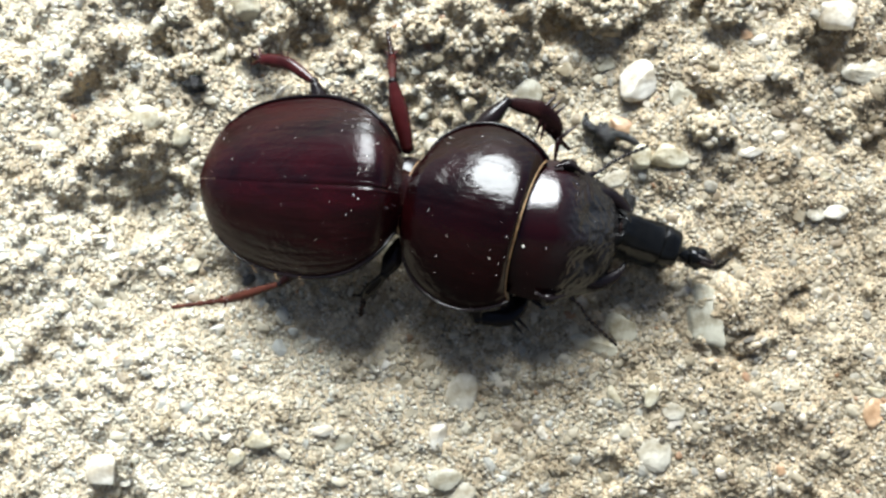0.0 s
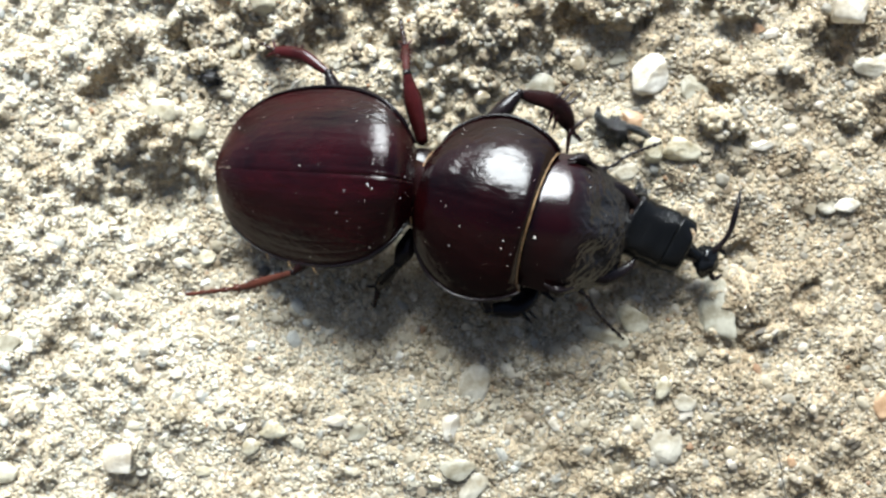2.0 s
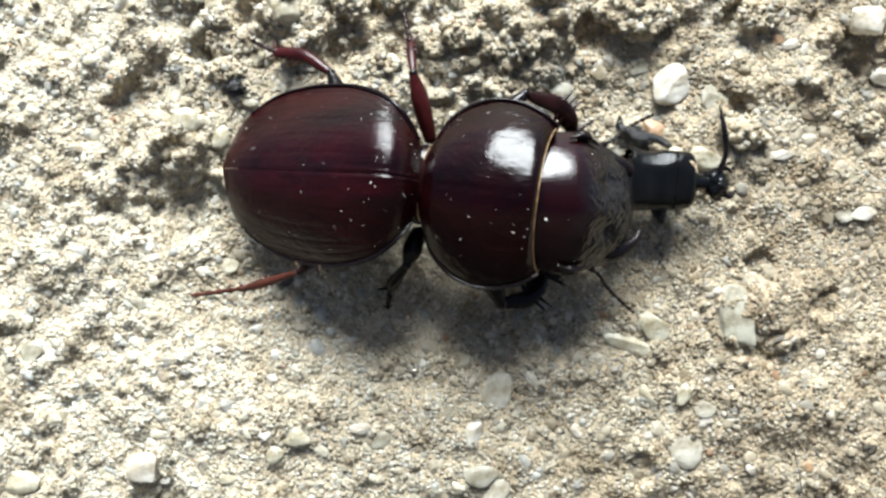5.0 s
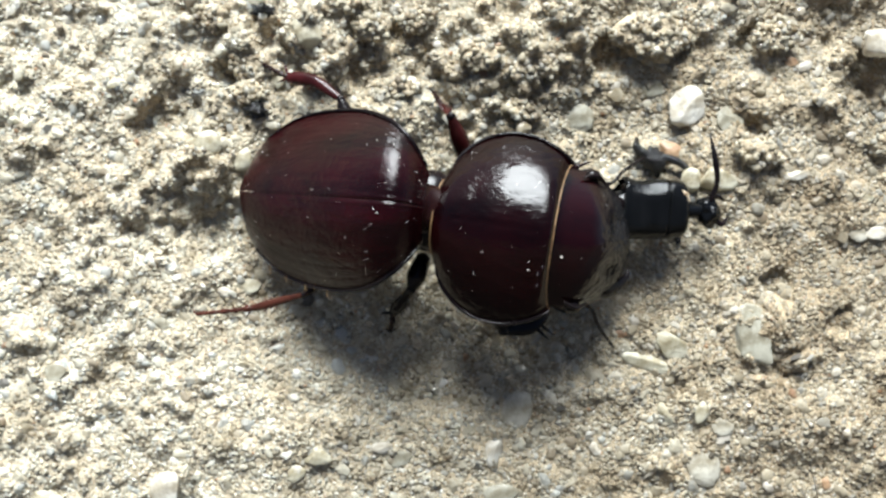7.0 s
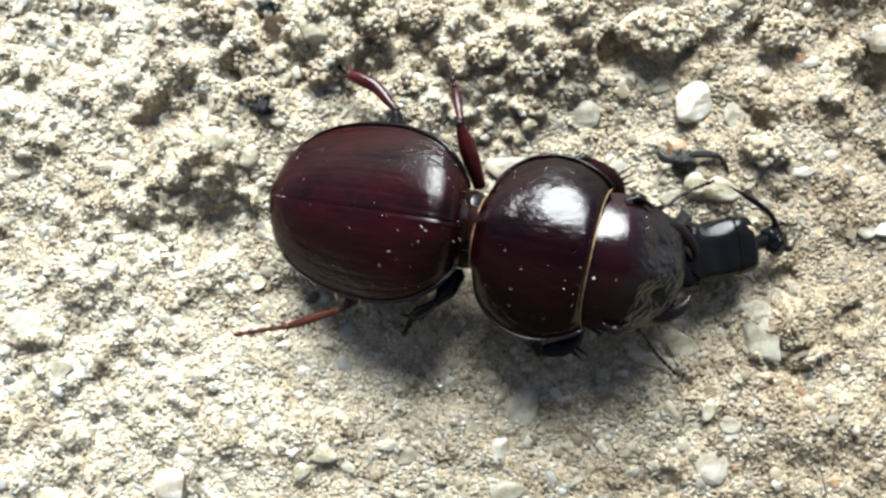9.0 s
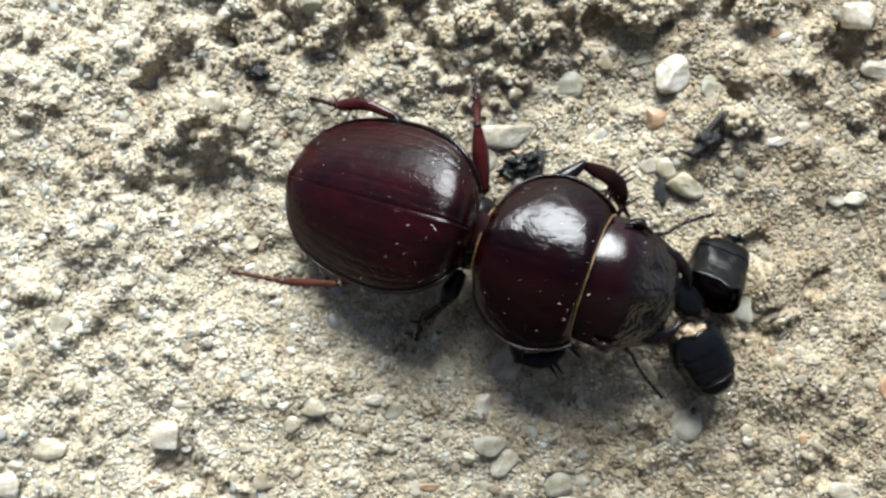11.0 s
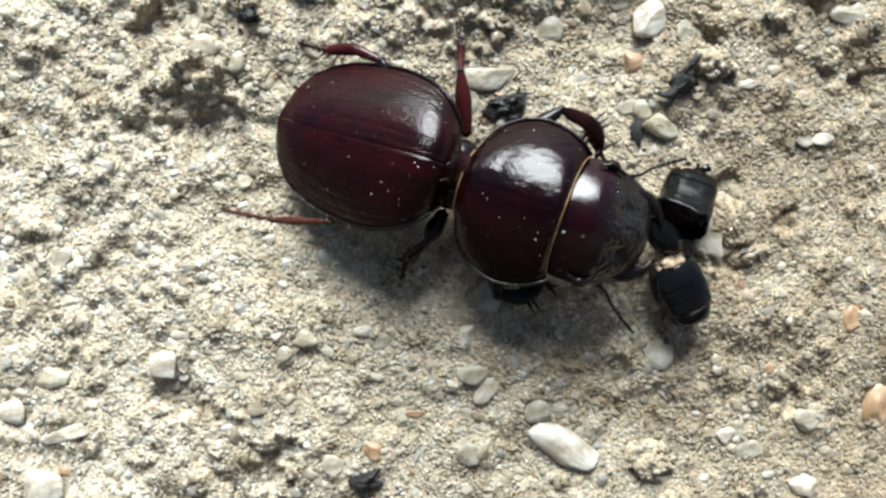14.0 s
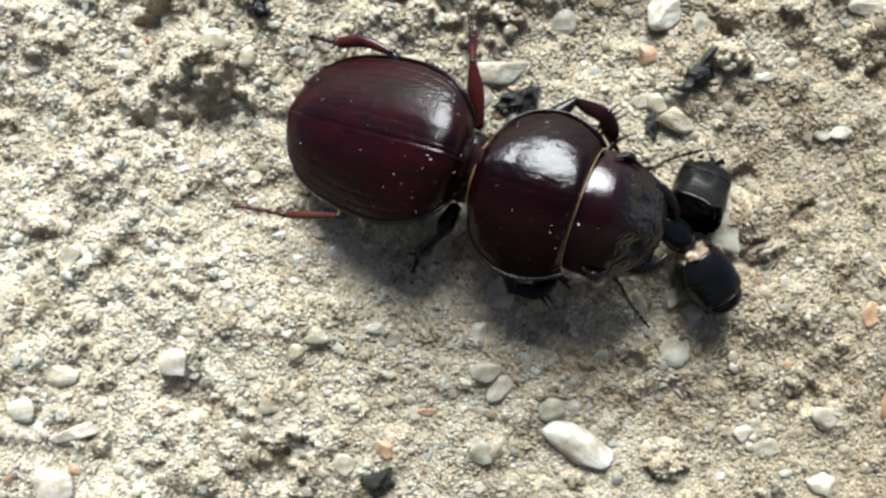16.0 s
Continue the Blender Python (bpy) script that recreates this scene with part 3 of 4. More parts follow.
def wing_point(side):
    def fn(u, v):
        s = 0.5 - 0.5 * math.cos(math.pi * u)
        a = 0.002 + v * 1.86
        w, top, low = HALF(s), CREST(s), EDGE(s)
        groove = 0.5 + 0.5 * math.cos(2 * math.pi * v * 9.0)
        fade = math.sin(math.pi * s) ** 0.5 if 0 < s < 1 else 0
        dip = 0.034 * groove ** 5 * (0.65 + 0.35 * math.sin(s * 190 + 3 * v)) * fade * (1 if 0.06 < v < 0.85 else 0)
        seam = (0.03 * math.exp(-(v / 0.008) ** 2) - 0.022 * math.exp(-((v - 0.022) / 0.012) ** 2)) * (0.25 + 0.75 * min(max((s - 0.35) / 0.4, 0), 1))
        k = 1 - dip / 4.5
        return BACK + LONG * s, side * (0.004 + w * math.sin(a) * k), low + (top - low) * dome(a, 1.95, 2.0) * k - seam
    return fn


for side in (1, -1):
    case = link_mesh("elytron", [sheet(wing_point(side), 180, 130)], ELYTRA, beetle, "domed glossy maroon wing case with fine lengthwise grooves")
    rim = [(BACK + LONG * s, side * (HALF(s) + 0.03), EDGE(s) + 0.05) for s in (0.10, 0.22, 0.36, 0.5, 0.65, 0.79, 0.88, 0.94, 0.985)]
    link_mesh("rim", [tube(rim, [0.03, 0.06, 0.08, 0.09, 0.10, 0.11, 0.11, 0.10, 0.08], 10, 8)], BLACK, case, "raised black margin bead")
abdomen = link_mesh("abdomen", [ball((-4.7, 0, 1.9), (4.3, 3.8, 1.1), 20, 32)], BLACK, beetle, "black underside")


def ventral(u, v):
    a = 2 * math.pi * v
    r = smooth_curve([(0, 1.9), (0.3, 1.4), (0.6, 1.15), (1, 0.95)])(u)
    return -0.9 + 2.0 * u, r * math.cos(a), 3.5 + 0.6 * r * math.sin(a) + 0.25 * math.exp(-((u - 0.5) / 0.12) ** 2) * max(math.sin(a), 0)


link_mesh("waist", [sheet(ventral, 24, 36, True)], LEG_DARK, beetle, "narrow red-brown waist with a small shield plate")
link_mesh("mesothorax", [ball((0.4, 0, 1.7), (1.5, 2.0, 1.0), 16, 28)], BLACK, beetle, "black underside between the legs")
link_mesh("scutellum", [ball((-0.35, 0.1, 4.3), (0.55, 1.0, 0.2), 10, 18)], LEG_DARK, beetle)

# pronotum, in its own space: origin at the waist
PIVOT = (0.0, 0.0, 4.0)
WIDE = smooth_curve([(0, 1.9), (0.03, 2.45), (0.09, 3.1), (0.2, 3.76), (0.35, 4.22), (0.5, 4.42), (0.65, 4.38), (0.8, 4.12), (0.92, 3.75), (1, 3.4)])
HUMP = smooth_curve([(0, 0.15), (0.08, 0.52), (0.22, 0.92), (0.42, 1.42), (0.6, 1.71), (0.8, 1.92), (0.92, 1.94), (1, 1.75)])


def HEM(s):
    return HUMP(s) - 0.5 * WIDE(s)




def shield_at(s, a):
    """A point of the pronotum: s along it, a round it from the crest."""
    w, top, low = WIDE(s), HUMP(s), HEM(s)
    c = max(math.cos(a), 0)
    return 0.85 + 5.55 * s - 0.75 * s ** 5 * c ** 1.2 - 0.45 * (1 - s) ** 5 * c, w * math.sin(a), low + (top - low) * dome(a, 1.78, 1.5) - 0.04 * math.exp(-(math.sin(a) * 4.2 / 0.09) ** 2) * (0.1 < s < 0.8)


pronotum = link_mesh("pronotum", [sheet(lambda u, v: shield_at(0.5 - 0.5 * math.cos(math.pi * u) if u < 0.5 else 0.5 + (u - 0.5), -1.85 + 3.7 * v), 60, 110)], SHIELD, beetle, "polished rounded thorax shield with a broad highlight", PIVOT)
for side in (1, -1):
    hem = [shield_at(s, side * 1.57) for s in (0.0, 0.05, 0.12, 0.25, 0.4, 0.55, 0.7, 0.85, 0.95, 1.0)]
    hem = [(x, y + side * 0.03, z + 0.06) for x, y, z in hem]
    link_mesh("rim", [tube(hem, [0.06] + [0.085] * 8 + [0.07], 10, 6)], BLACK, pronotum, "raised black margin bead")
front = [shield_at(1.0, a) for a in np.linspace(-1.5, 1.5, 15)]
link_mesh("fringe", [tube([(x + 0.04, y, z - 0.03) for x, y, z in front], [0.028] * 15, 8, 4)], FRINGE, pronotum, "thin tan fringe along the front edge")
base = [shield_at(0.0, a) for a in np.linspace(-1.2, 1.2, 9)]
link_mesh("fringe", [tube([(x - 0.04, y, z) for x, y, z in base], [0.03] * 9, 8, 4)], FRINGE, pronotum, "thin tan fringe along the hind edge")
link_mesh("underside", [ball((3.3, 0, -1.7), (2.5, 3.5, 0.9), 16, 28)], BLACK, beetle, "black underside of the thorax", PIVOT)

# head, in its own space: origin inside the thorax opening
NECK = (5.1, 0.0, 3.9)
SKULL = smooth_curve([(0, 3.0), (0.2, 3.2), (0.4, 3.32), (0.55, 3.32), (0.65, 3.12), (0.8, 2.8), (0.93, 2.45), (1, 2.0)])
BROW = smooth_curve([(0, 0.9), (0.15, 1.18), (0.4, 1.54), (0.5, 1.58), (0.6, 1.42), (0.8, 0.85), (0.93, 0.42), (1, 0.0)])
HEADLONG = 5.95


def skull_at(s, a, wrinkled):
    w, top = SKULL(s), BROW(s)
    low = top - 0.48 * w
    p = Vector((-0.3 + HEADLONG * s, w * math.sin(a), low + (top - low) * dome(a, 1.8, 2.5)))
    if wrinkled:
        q = Vector((p.x * 0.9, p.y * 0.9, 0))
        warp = noise.noise(q * 0.8) * 1.6
        ridge = math.sin((p.x * 0.75 + abs(p.y) * 0.55) * 24 + warp * 9) * 0.16 + noise.noise(q * 4.2) * 1.0 + noise.noise(q * 9.0) * 0.35
        amount = min(max((s - 0.46 - 0.05 * noise.noise(q * 1.1)) / 0.16, 0), 1) * min(max((1.02 - s) / 0.05, 0), 1) * max(math.cos(a), 0.0)
        p.z += (0.06 * ridge + 0.10 * noise.noise(q * 1.3 + Vector((5, 0, 0)))) * amount
        dents = math.exp(-((s - 0.72) / 0.10) ** 2 - ((abs(p.y) - 1.1) / 0.45) ** 2)
        p.z -= 0.22 * dents
    return tuple(p)


head = link_mesh("head", [sheet(lambda u, v: skull_at(0.42 * u, -1.8 + 3.6 * v, False), 30, 90)], HEAD_SKIN, beetle, "broad glossy dark maroon head", NECK)
link_mesh("forehead", [sheet(lambda u, v: skull_at(0.418 + 0.582 * u, -1.8 + 3.6 * v, True), 130, 200)], HEAD_SKIN, head, "wrinkled grey-black forehead")
link_mesh("chin", [ball((2.3, 0, -0.8), (2.7, 2.9, 0.75), 14, 26)], BLACK, head)
link_mesh("labrum", [ball((5.2, 0, -0.25), (0.55, 1.45, 0.35), 12, 24, 0.18, 7)], FRONS, head, "ridged black upper lip")
for side in (1, -1):
    link_mesh("eye", [ball((2.75, side * 3.15, 0.05), (0.45, 0.34, 0.42), 12, 18)], BLACK, head, "small shiny black eye")
    link_mesh("brow_ridge", [tube([(2.0, side * 2.95, 0.45), (2.7, side * 3.15, 0.48), (3.5, side * 2.85, 0.3)], [0.06, 0.12, 0.06], 10, 6)], BLACK, head)
    jaw = [(4.3, side * 2.05, -0.5), (5.1, side * 2.1, -0.6), (5.8, side * 1.8, -0.7), (6.3, side * 1.35, -0.75), (6.5, side * 0.85, -0.8)]
    link_mesh("mandible", [tube(jaw, [0.5, 0.45, 0.34, 0.2, 0.05], 14, 6, 0.8)], BLACK, head, "curved black jaw")
    seg = [(3.3, side * 2.7, -0.35), (4.4, side * 3.2, -0.5), (5.0, side * 3.75, -0.8), (5.8, side * 4.3, -1.15), (7.0, side * 5.0, -1.7)]
    px, py, pz = (smooth_curve([(i, p[a]) for i, p in enumerate(seg)]) for a in range(3))
    line, rad = [], []
    for k in range(41):
        t = 4 * k / 40
        line.append((px(t), py(t), pz(t)))
        rad.append(0.15 - 0.02 * t if k < 8 else (0.10 if k % 3 else 0.055))
    link_mesh("antenna", [tube(line, rad, 8, 2)], BLACK, head, "thin beaded black antenna")
    link_mesh("palp", [tube([(4.6, side * 1.3, -1.0), (5.4, side * 1.6, -1.2), (5.9, side * 1.2, -1.3)], [0.12, 0.1, 0.14], 8, 5)], LEG_RED, head)


# legs: hip, then the joints in beetle space
def leg(name, joints, thick, label, skin, shin_skin, foot, shin=1.0, bend=(0, 0, 0)):
    hip = joints[0]
    rel = [tuple(c - h for c, h in zip(p, hip)) for p in joints]
    knee, ankle, toe = rel[1], rel[2], rel[3]
    mid = tuple(0.55 * c for c in knee)
    at = lambda a, b, k: tuple(x + k * (y - x) for x, y in zip(a, b))
    femur = link_mesh(name, [tube([rel[0], mid, at(mid, knee, 0.7), knee], [thick * 0.7, thick, thick * 0.66, thick * 0.42], 16, 8)], skin, beetle, label, hip)
    link_mesh("knee", [ball(knee, (thick * 0.5, thick * 0.5, thick * 0.45), 10, 14)], BLACK, femur, "black knee joint")
    half = tuple(x + b for x, b in zip(at(knee, ankle, 0.5), bend))
    low = tuple(x + 0.6 * b for x, b in zip(at(knee, ankle, 0.8), bend))
    tib = [knee, at(knee, half, 0.35), half, low, ankle]
    link_mesh("tibia", [tube(tib, [thick * 0.36, thick * 0.44 * shin, thick * 0.58 * shin, thick * 0.62 * shin, thick * (0.3 if shin > 1.3 else 0.5) * shin], 14, 7, 0.38 if shin > 1.3 else 0.7)], shin_skin, femur, "shin widening to spurs")
    way = (Vector(ankle) - Vector(knee)).normalized()
    out = way.cross(Vector((0, 0, 1))).normalized()
    spurs = []
    for k in range(8):
        b = Vector(at(half, low, k / 7)) if k < 5 else Vector(ankle)
        side = out * (1 if k % 2 else -1)
        tip = b + side * thick * shin * (1.5 if shin > 1.3 else 0.95) + way * thick * (0.5 + 0.1 * k) + Vector((0, 0, 0.1))
        spurs.append(tube([tuple(b), tuple(b + (tip - b) * 0.6), tuple(tip)], [0.16 if shin > 1.3 else 0.10, 0.08 if shin > 1.3 else 0.05, 0.012], 6, 2))
    pick = random.Random(len(label))
    for k in range(16):
        b = Vector(at(half, ankle, pick.uniform(0.1, 1.0)))
        tip = b + out * pick.uniform(-1, 1) * thick * 1.1 + way * thick * pick.uniform(0.3, 1.2) + Vector((0, 0, pick.uniform(0.0, 0.35)))
        spurs.append(tube([tuple(b), tuple(tip)], [0.03, 0.008], 5, 2))
    link_mesh("bristle_comb", spurs, shin_skin, femur, "short bristles and spurs")
    line, rad = [], []
    for k in range(16):
        line.append(at(ankle, toe, k / 15))
        rad.append(0.17 - 0.004 * k if k % 3 else 0.09)
    claw = [tube([toe, tuple(c + d for c, d in zip(toe, (0.25 * s, 0.2, -0.05)))], [0.06, 0.02], 6, 2) for s in (1, -1)]
    link_mesh("tarsus", [tube(line, rad, 10, 2)] + claw, foot, femur, "dark jointed foot with claws")
    return femur


LEGS = {
    "hind_left": leg("hind_leg", [(-3.6, 3.0, 2.0), (-4.5, 5.1, 2.3), (-7.4, 6.2, 1.2), (-9.0, 7.0, 0.2)], 0.46, "red-brown hind leg braced on the sand", BLACK, LEG_RED, LEG_DARK, 1.2, (0.1, 0.3, 0)),
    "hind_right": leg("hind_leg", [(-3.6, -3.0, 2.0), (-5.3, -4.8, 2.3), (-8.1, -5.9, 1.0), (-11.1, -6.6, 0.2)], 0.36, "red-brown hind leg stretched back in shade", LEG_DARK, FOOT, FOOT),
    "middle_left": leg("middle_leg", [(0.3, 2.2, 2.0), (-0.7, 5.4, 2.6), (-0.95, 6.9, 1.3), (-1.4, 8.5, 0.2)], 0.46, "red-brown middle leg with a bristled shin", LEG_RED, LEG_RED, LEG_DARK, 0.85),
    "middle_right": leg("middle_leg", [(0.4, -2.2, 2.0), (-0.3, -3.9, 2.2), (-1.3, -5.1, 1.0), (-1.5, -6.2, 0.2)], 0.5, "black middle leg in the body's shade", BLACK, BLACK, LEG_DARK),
    "fore_left": leg("fore_leg", [(3.0, 2.6, 2.0), (4.9, 5.0, 2.2), (7.7, 3.6, 1.0), (8.4, 3.2, 0.3)], 0.5, "strong digging fore leg with a toothed shin", BLACK, LEG_DARK, LEG_DARK, 1.6, (0.35, 0.45, 0.2)),
    "fore_right": leg("fore_leg", [(3.4, -2.8, 2.0), (4.4, -5.7, 2.0), (6.7, -4.3, 1.0), (7.6, -4.6, 0.3)], 0.58, "strong black digging fore leg folded under the thorax", BLACK, BLACK, BLACK, 1.4, (0.2, -0.5, 0.1)),
}

# dust and bristles on the back
drng = np.random.default_rng(23)


def dust_on(fn, count, big, parent, label):
    places, sizes = [], []
    for k in range(count):
        places.append(fn(drng.uniform(0, 1), drng.uniform(0, 1)))
        sizes.append(0.012 + 0.018 * drng.uniform(0, 1) ** 2 if k >= big else drng.uniform(0.045, 0.06))
    pts, tris = crumbs(np.array(places), np.array(sizes), drng)
    ob = link_arrays("dust", pts, tris, DUST)
    ob.parent = parent
    return tagged(ob, label, kind="stuff")


for case, side in zip([o for o in beetle.children if o.name.startswith("elytron")], (1, -1)):
    on_case = wing_point(side)
    dust_on(lambda u, v: on_case(0.12 + 0.8 * u, 0.02 + 0.62 * v), 46, 2, case, "pale dust specks")
dust_on(lambda u, v: shield_at(0.1 + 0.85 * u, -1.15 + 2.3 * v), 36, 1, pronotum, "pale dust specks")
dust_on(lambda u, v: skull_at(0.15 + 0.45 * u, -1.1 + 2.2 * v, False), 9, 1, head, "pale dust specks")
hairs = []
for s, side in ((0.3, -1), (0.55, -1), (0.42, -1), (0.2, -1), (0.35, 1)):
    x, y, z = BACK + LONG * s, side * HALF(s), EDGE(s) + 0.2
    hairs.append(tube([(x, y, z), (x + 0.15, y + side * 0.25, z + 0.3), (x + 0.4, y + side * 0.35, z + 0.7)], [0.008, 0.006, 0.003], 6, 3))
link_mesh("hair_row", hairs, HAIR, case, "fine golden bristles at the flank")

# ---- prey: three broken pieces of a small black insect ----
prey_thorax = tagged(new("prey_thorax"), "broken black thorax and head of an insect held in jaws", "insect remains")
RINGS = smooth_curve([(0, 1.5), (0.03, 1.62), (0.12, 1.58), (0.3, 1.55), (0.60, 1.52), (0.655, 1.5), (0.675, 1.38), (0.695, 1.5), (0.9, 1.42), (0.96, 1.25), (0.985, 1.0), (1, 0.62)])


def barrel(u, v):
    a = 2 * math.pi * v
    d = Vector((math.cos(a), math.sin(a), 0))
    r = RINGS(u) * (1 + 0.05 * noise.noise(Vector((u * 4, d.x * 2, d.y * 2))))
    dent = 0.12 * math.exp(-((u - 0.3) / 0.2) ** 2) * max(d.x * 0.8 + d.y * 0.6 - 0.35, 0) / 0.65
    crease = 0.005 * math.sin(u * 150 + 2.5 * noise.noise(d * 2)) * (0.05 < u < 0.62)
    r *= 1 - dent + crease * max(d.y, 0)
    torn = (0.34 * noise.noise(d * 2.2 + Vector((0, 0, 7))) + 0.14 * noise.noise(d * 6)) * (1 - u) ** 3
    return 3.55 * u + 0.25 * d.x * (1 - u) + torn, r * boxy(d.x, 3.0), 0.70 * r * boxy(d.y, 2.8)


def lining(u, v):
    """The inside of the broken shell, seen through its torn mouth."""
    x, y, z = barrel(0.22 * (1 - u), v)
    k = 0.93 * (1 - 0.15 * u)
    return x + 0.03, y * k, z * k


link_mesh("shell", [sheet(barrel, 150, 72, True)], PREY_RINGED, prey_thorax, "finely ringed black shell, dented and torn off")
link_mesh("lining", [sheet(lining, 10, 72, True)], BLACK, prey_thorax, "dark inside of the torn shell")
link_mesh("flap", [ball((3.1, 0.5, 0.9), (0.32, 0.36, 0.06), 12, 20, 0.4, 6), ball((0.75, -0.95, 0.82), (0.28, 0.2, 0.08), 10, 16, 0.5, 12)], TISSUE, prey_thorax, "pale torn membrane")
link_mesh("torn_end", [ball((0.75, 0, -0.1), (0.5, 1.2, 0.75), 18, 30, 0.5, 3)], FLESH, prey_thorax, "torn dark red end")
link_mesh("neck", [tube([(3.4, 0, 0), (3.9, -0.05, 0), (4.3, -0.05, 0)], [0.6, 0.42, 0.36], 14, 6)], PREY, prey_thorax)
link_mesh("head", [ball((4.75, -0.1, -0.05), (0.62, 0.75, 0.55), 16, 22, 0.3, 9)], PREY, prey_thorax, "crumpled black head")
link_mesh("speck", [ball((3.15, -0.35, 0.78), (0.09, 0.09, 0.06), 6, 8)], DUST, prey_thorax, "white dust speck")
for k, pts in enumerate(([(4.8, 0.4, 0.2), (5.0, 1.4, 0.5), (4.85, 2.5, 0.6), (4.65, 3.8, 0.4)], [(5.0, -0.4, 0.0), (5.5, -0.7, 0.0), (5.85, -0.35, -0.1)], [(4.6, 0.5, 0.0), (5.2, 0.7, 0.1), (5.6, 0.5, 0.0)])):
    limb = link_mesh("leg", [tube(pts, [0.16, 0.13, 0.15, 0.04] if k == 0 else [0.16, 0.14, 0.05], 10, 6)], BLACK, prey_thorax)
    prey_leg = limb if k == 0 else prey_leg

prey_waist = tagged(new("prey_waist"), "black joint piece of the insect held in the jaws", "insect remains")
link_mesh("shell", [tube([(0, 0, 0), (0.6, 0, 0.1), (1.6, 0, 0.05), (2.35, 0, -0.1)], [0.45, 0.72, 0.85, 0.62], 18, 8, 0.85)], PREY, prey_waist)
link_mesh("torn_end", [ball((2.45, 0, -0.1), (0.3, 0.55, 0.45), 10, 16, 0.4, 5)], FLESH, prey_waist, "torn dark red end")

prey_abdomen = tagged(new("prey_abdomen"), "detached glossy black abdomen of a small insect", "insect remains")
BELLY = smooth_curve([(0, 0.85), (0.06, 1.18), (0.25, 1.46), (0.5, 1.48), (0.72, 1.36), (0.745, 1.22), (0.86, 1.12), (0.94, 0.86), (0.98, 0.5), (1, 0.12)])


def belly(u, v):
    a = 2 * math.pi * v
    r = BELLY(u) - 0.05 * math.exp(-((u - 0.36) / 0.012) ** 2) - 0.04 * math.exp(-((u - 0.56) / 0.012) ** 2)
    r *= 1 + 0.06 * noise.noise(Vector((u * 3, math.cos(a) * 1.6, math.sin(a) * 1.6)))
    return 3.9 * u, r * boxy(math.cos(a), 2.3), 0.8 * r * boxy(math.sin(a), 2.3)


link_mesh("shell", [sheet(belly, 56, 44, True)], PREY, prey_abdomen, "ringed glossy black shell")
link_mesh("torn_end", [ball((0.0, 0, 0.1), (0.4, 0.85, 0.7), 20, 30, 0.6, 8)], TISSUE, prey_abdomen, "torn pale tissue")
link_mesh("tip_edge", [tube([(2.85, 1.25, 0.1), (2.95, 0.95, 0.72), (2.98, 0.3, 1.05), (2.98, -0.4, 1.02), (2.93, -1.0, 0.66), (2.85, -1.25, 0.1)], [0.04] * 6, 8, 6)], BLACK, prey_abdomen, "raised edge of the last ring")

# a crushed leg fragment that gets shoved along the sand
scrap = tagged(new("leg_scrap"), "crumpled black insect leg scrap lying on the sand", "insect remains")
link_mesh("joint", [ball((0, 0, 0.1), (0.75, 0.5, 0.4), 14, 20, 0.7, 4)], CHAR, scrap)
link_mesh("shin", [tube([(-0.2, 0.2, 0.2), (0.4, 0.9, 0.5), (1.2, 1.4, 0.4), (2.1, 1.2, 0.1)], [0.16, 0.22, 0.14, 0.08], 10, 6)], CHAR, scrap)
link_mesh("foot", [tube([(-0.3, -0.2, 0.1), (-0.9, -0.7, 0.2), (-1.5, -0.5, 0.05)], [0.22, 0.26, 0.08], 10, 6)], CHAR, scrap)

# ---- what moves ----
# seconds, x, y, heading of the body
BODY = [(0.0, -2.2, 2.62, -5.0), (0.5, -2.18, 2.7, -5.0), (1.0, -2.18, 2.67, -5.0), (1.5, -2.24, 2.7, -5.0), (2.0, -2.25, 2.7, -5.6), (2.5, -2.36, 2.76, -5.0), (3.0, -2.8, 2.8, -5.2), (3.2, -2.85, 2.95, -5.0),
        (5.3, -3.3, 3.27, -4.9), (5.5, -3.28, 3.25, -5.2), (6.0, -3.35, 3.15, -6.5), (6.5, -2.9, 3.2, -5.2), (7.0, -4.05, 3.02, -6.5), (7.5, -2.95, 3.33, -4.4), (8.0, -2.95, 3.25, -5.4),
        (8.2, -2.9, 3.15, -5.6), (9.2, -2.2, 1.6, -11.5), (10.3, -1.4, 0.05, -16.0), (11.0, -1.4, -0.13, -16.6), (11.5, -1.45, -0.3, -17.0), (12.5, -1.48, -0.27, -16.8), (14.5, -1.42, -0.38, -17.2), (16.0, -1.45, -0.26, -17.0)]
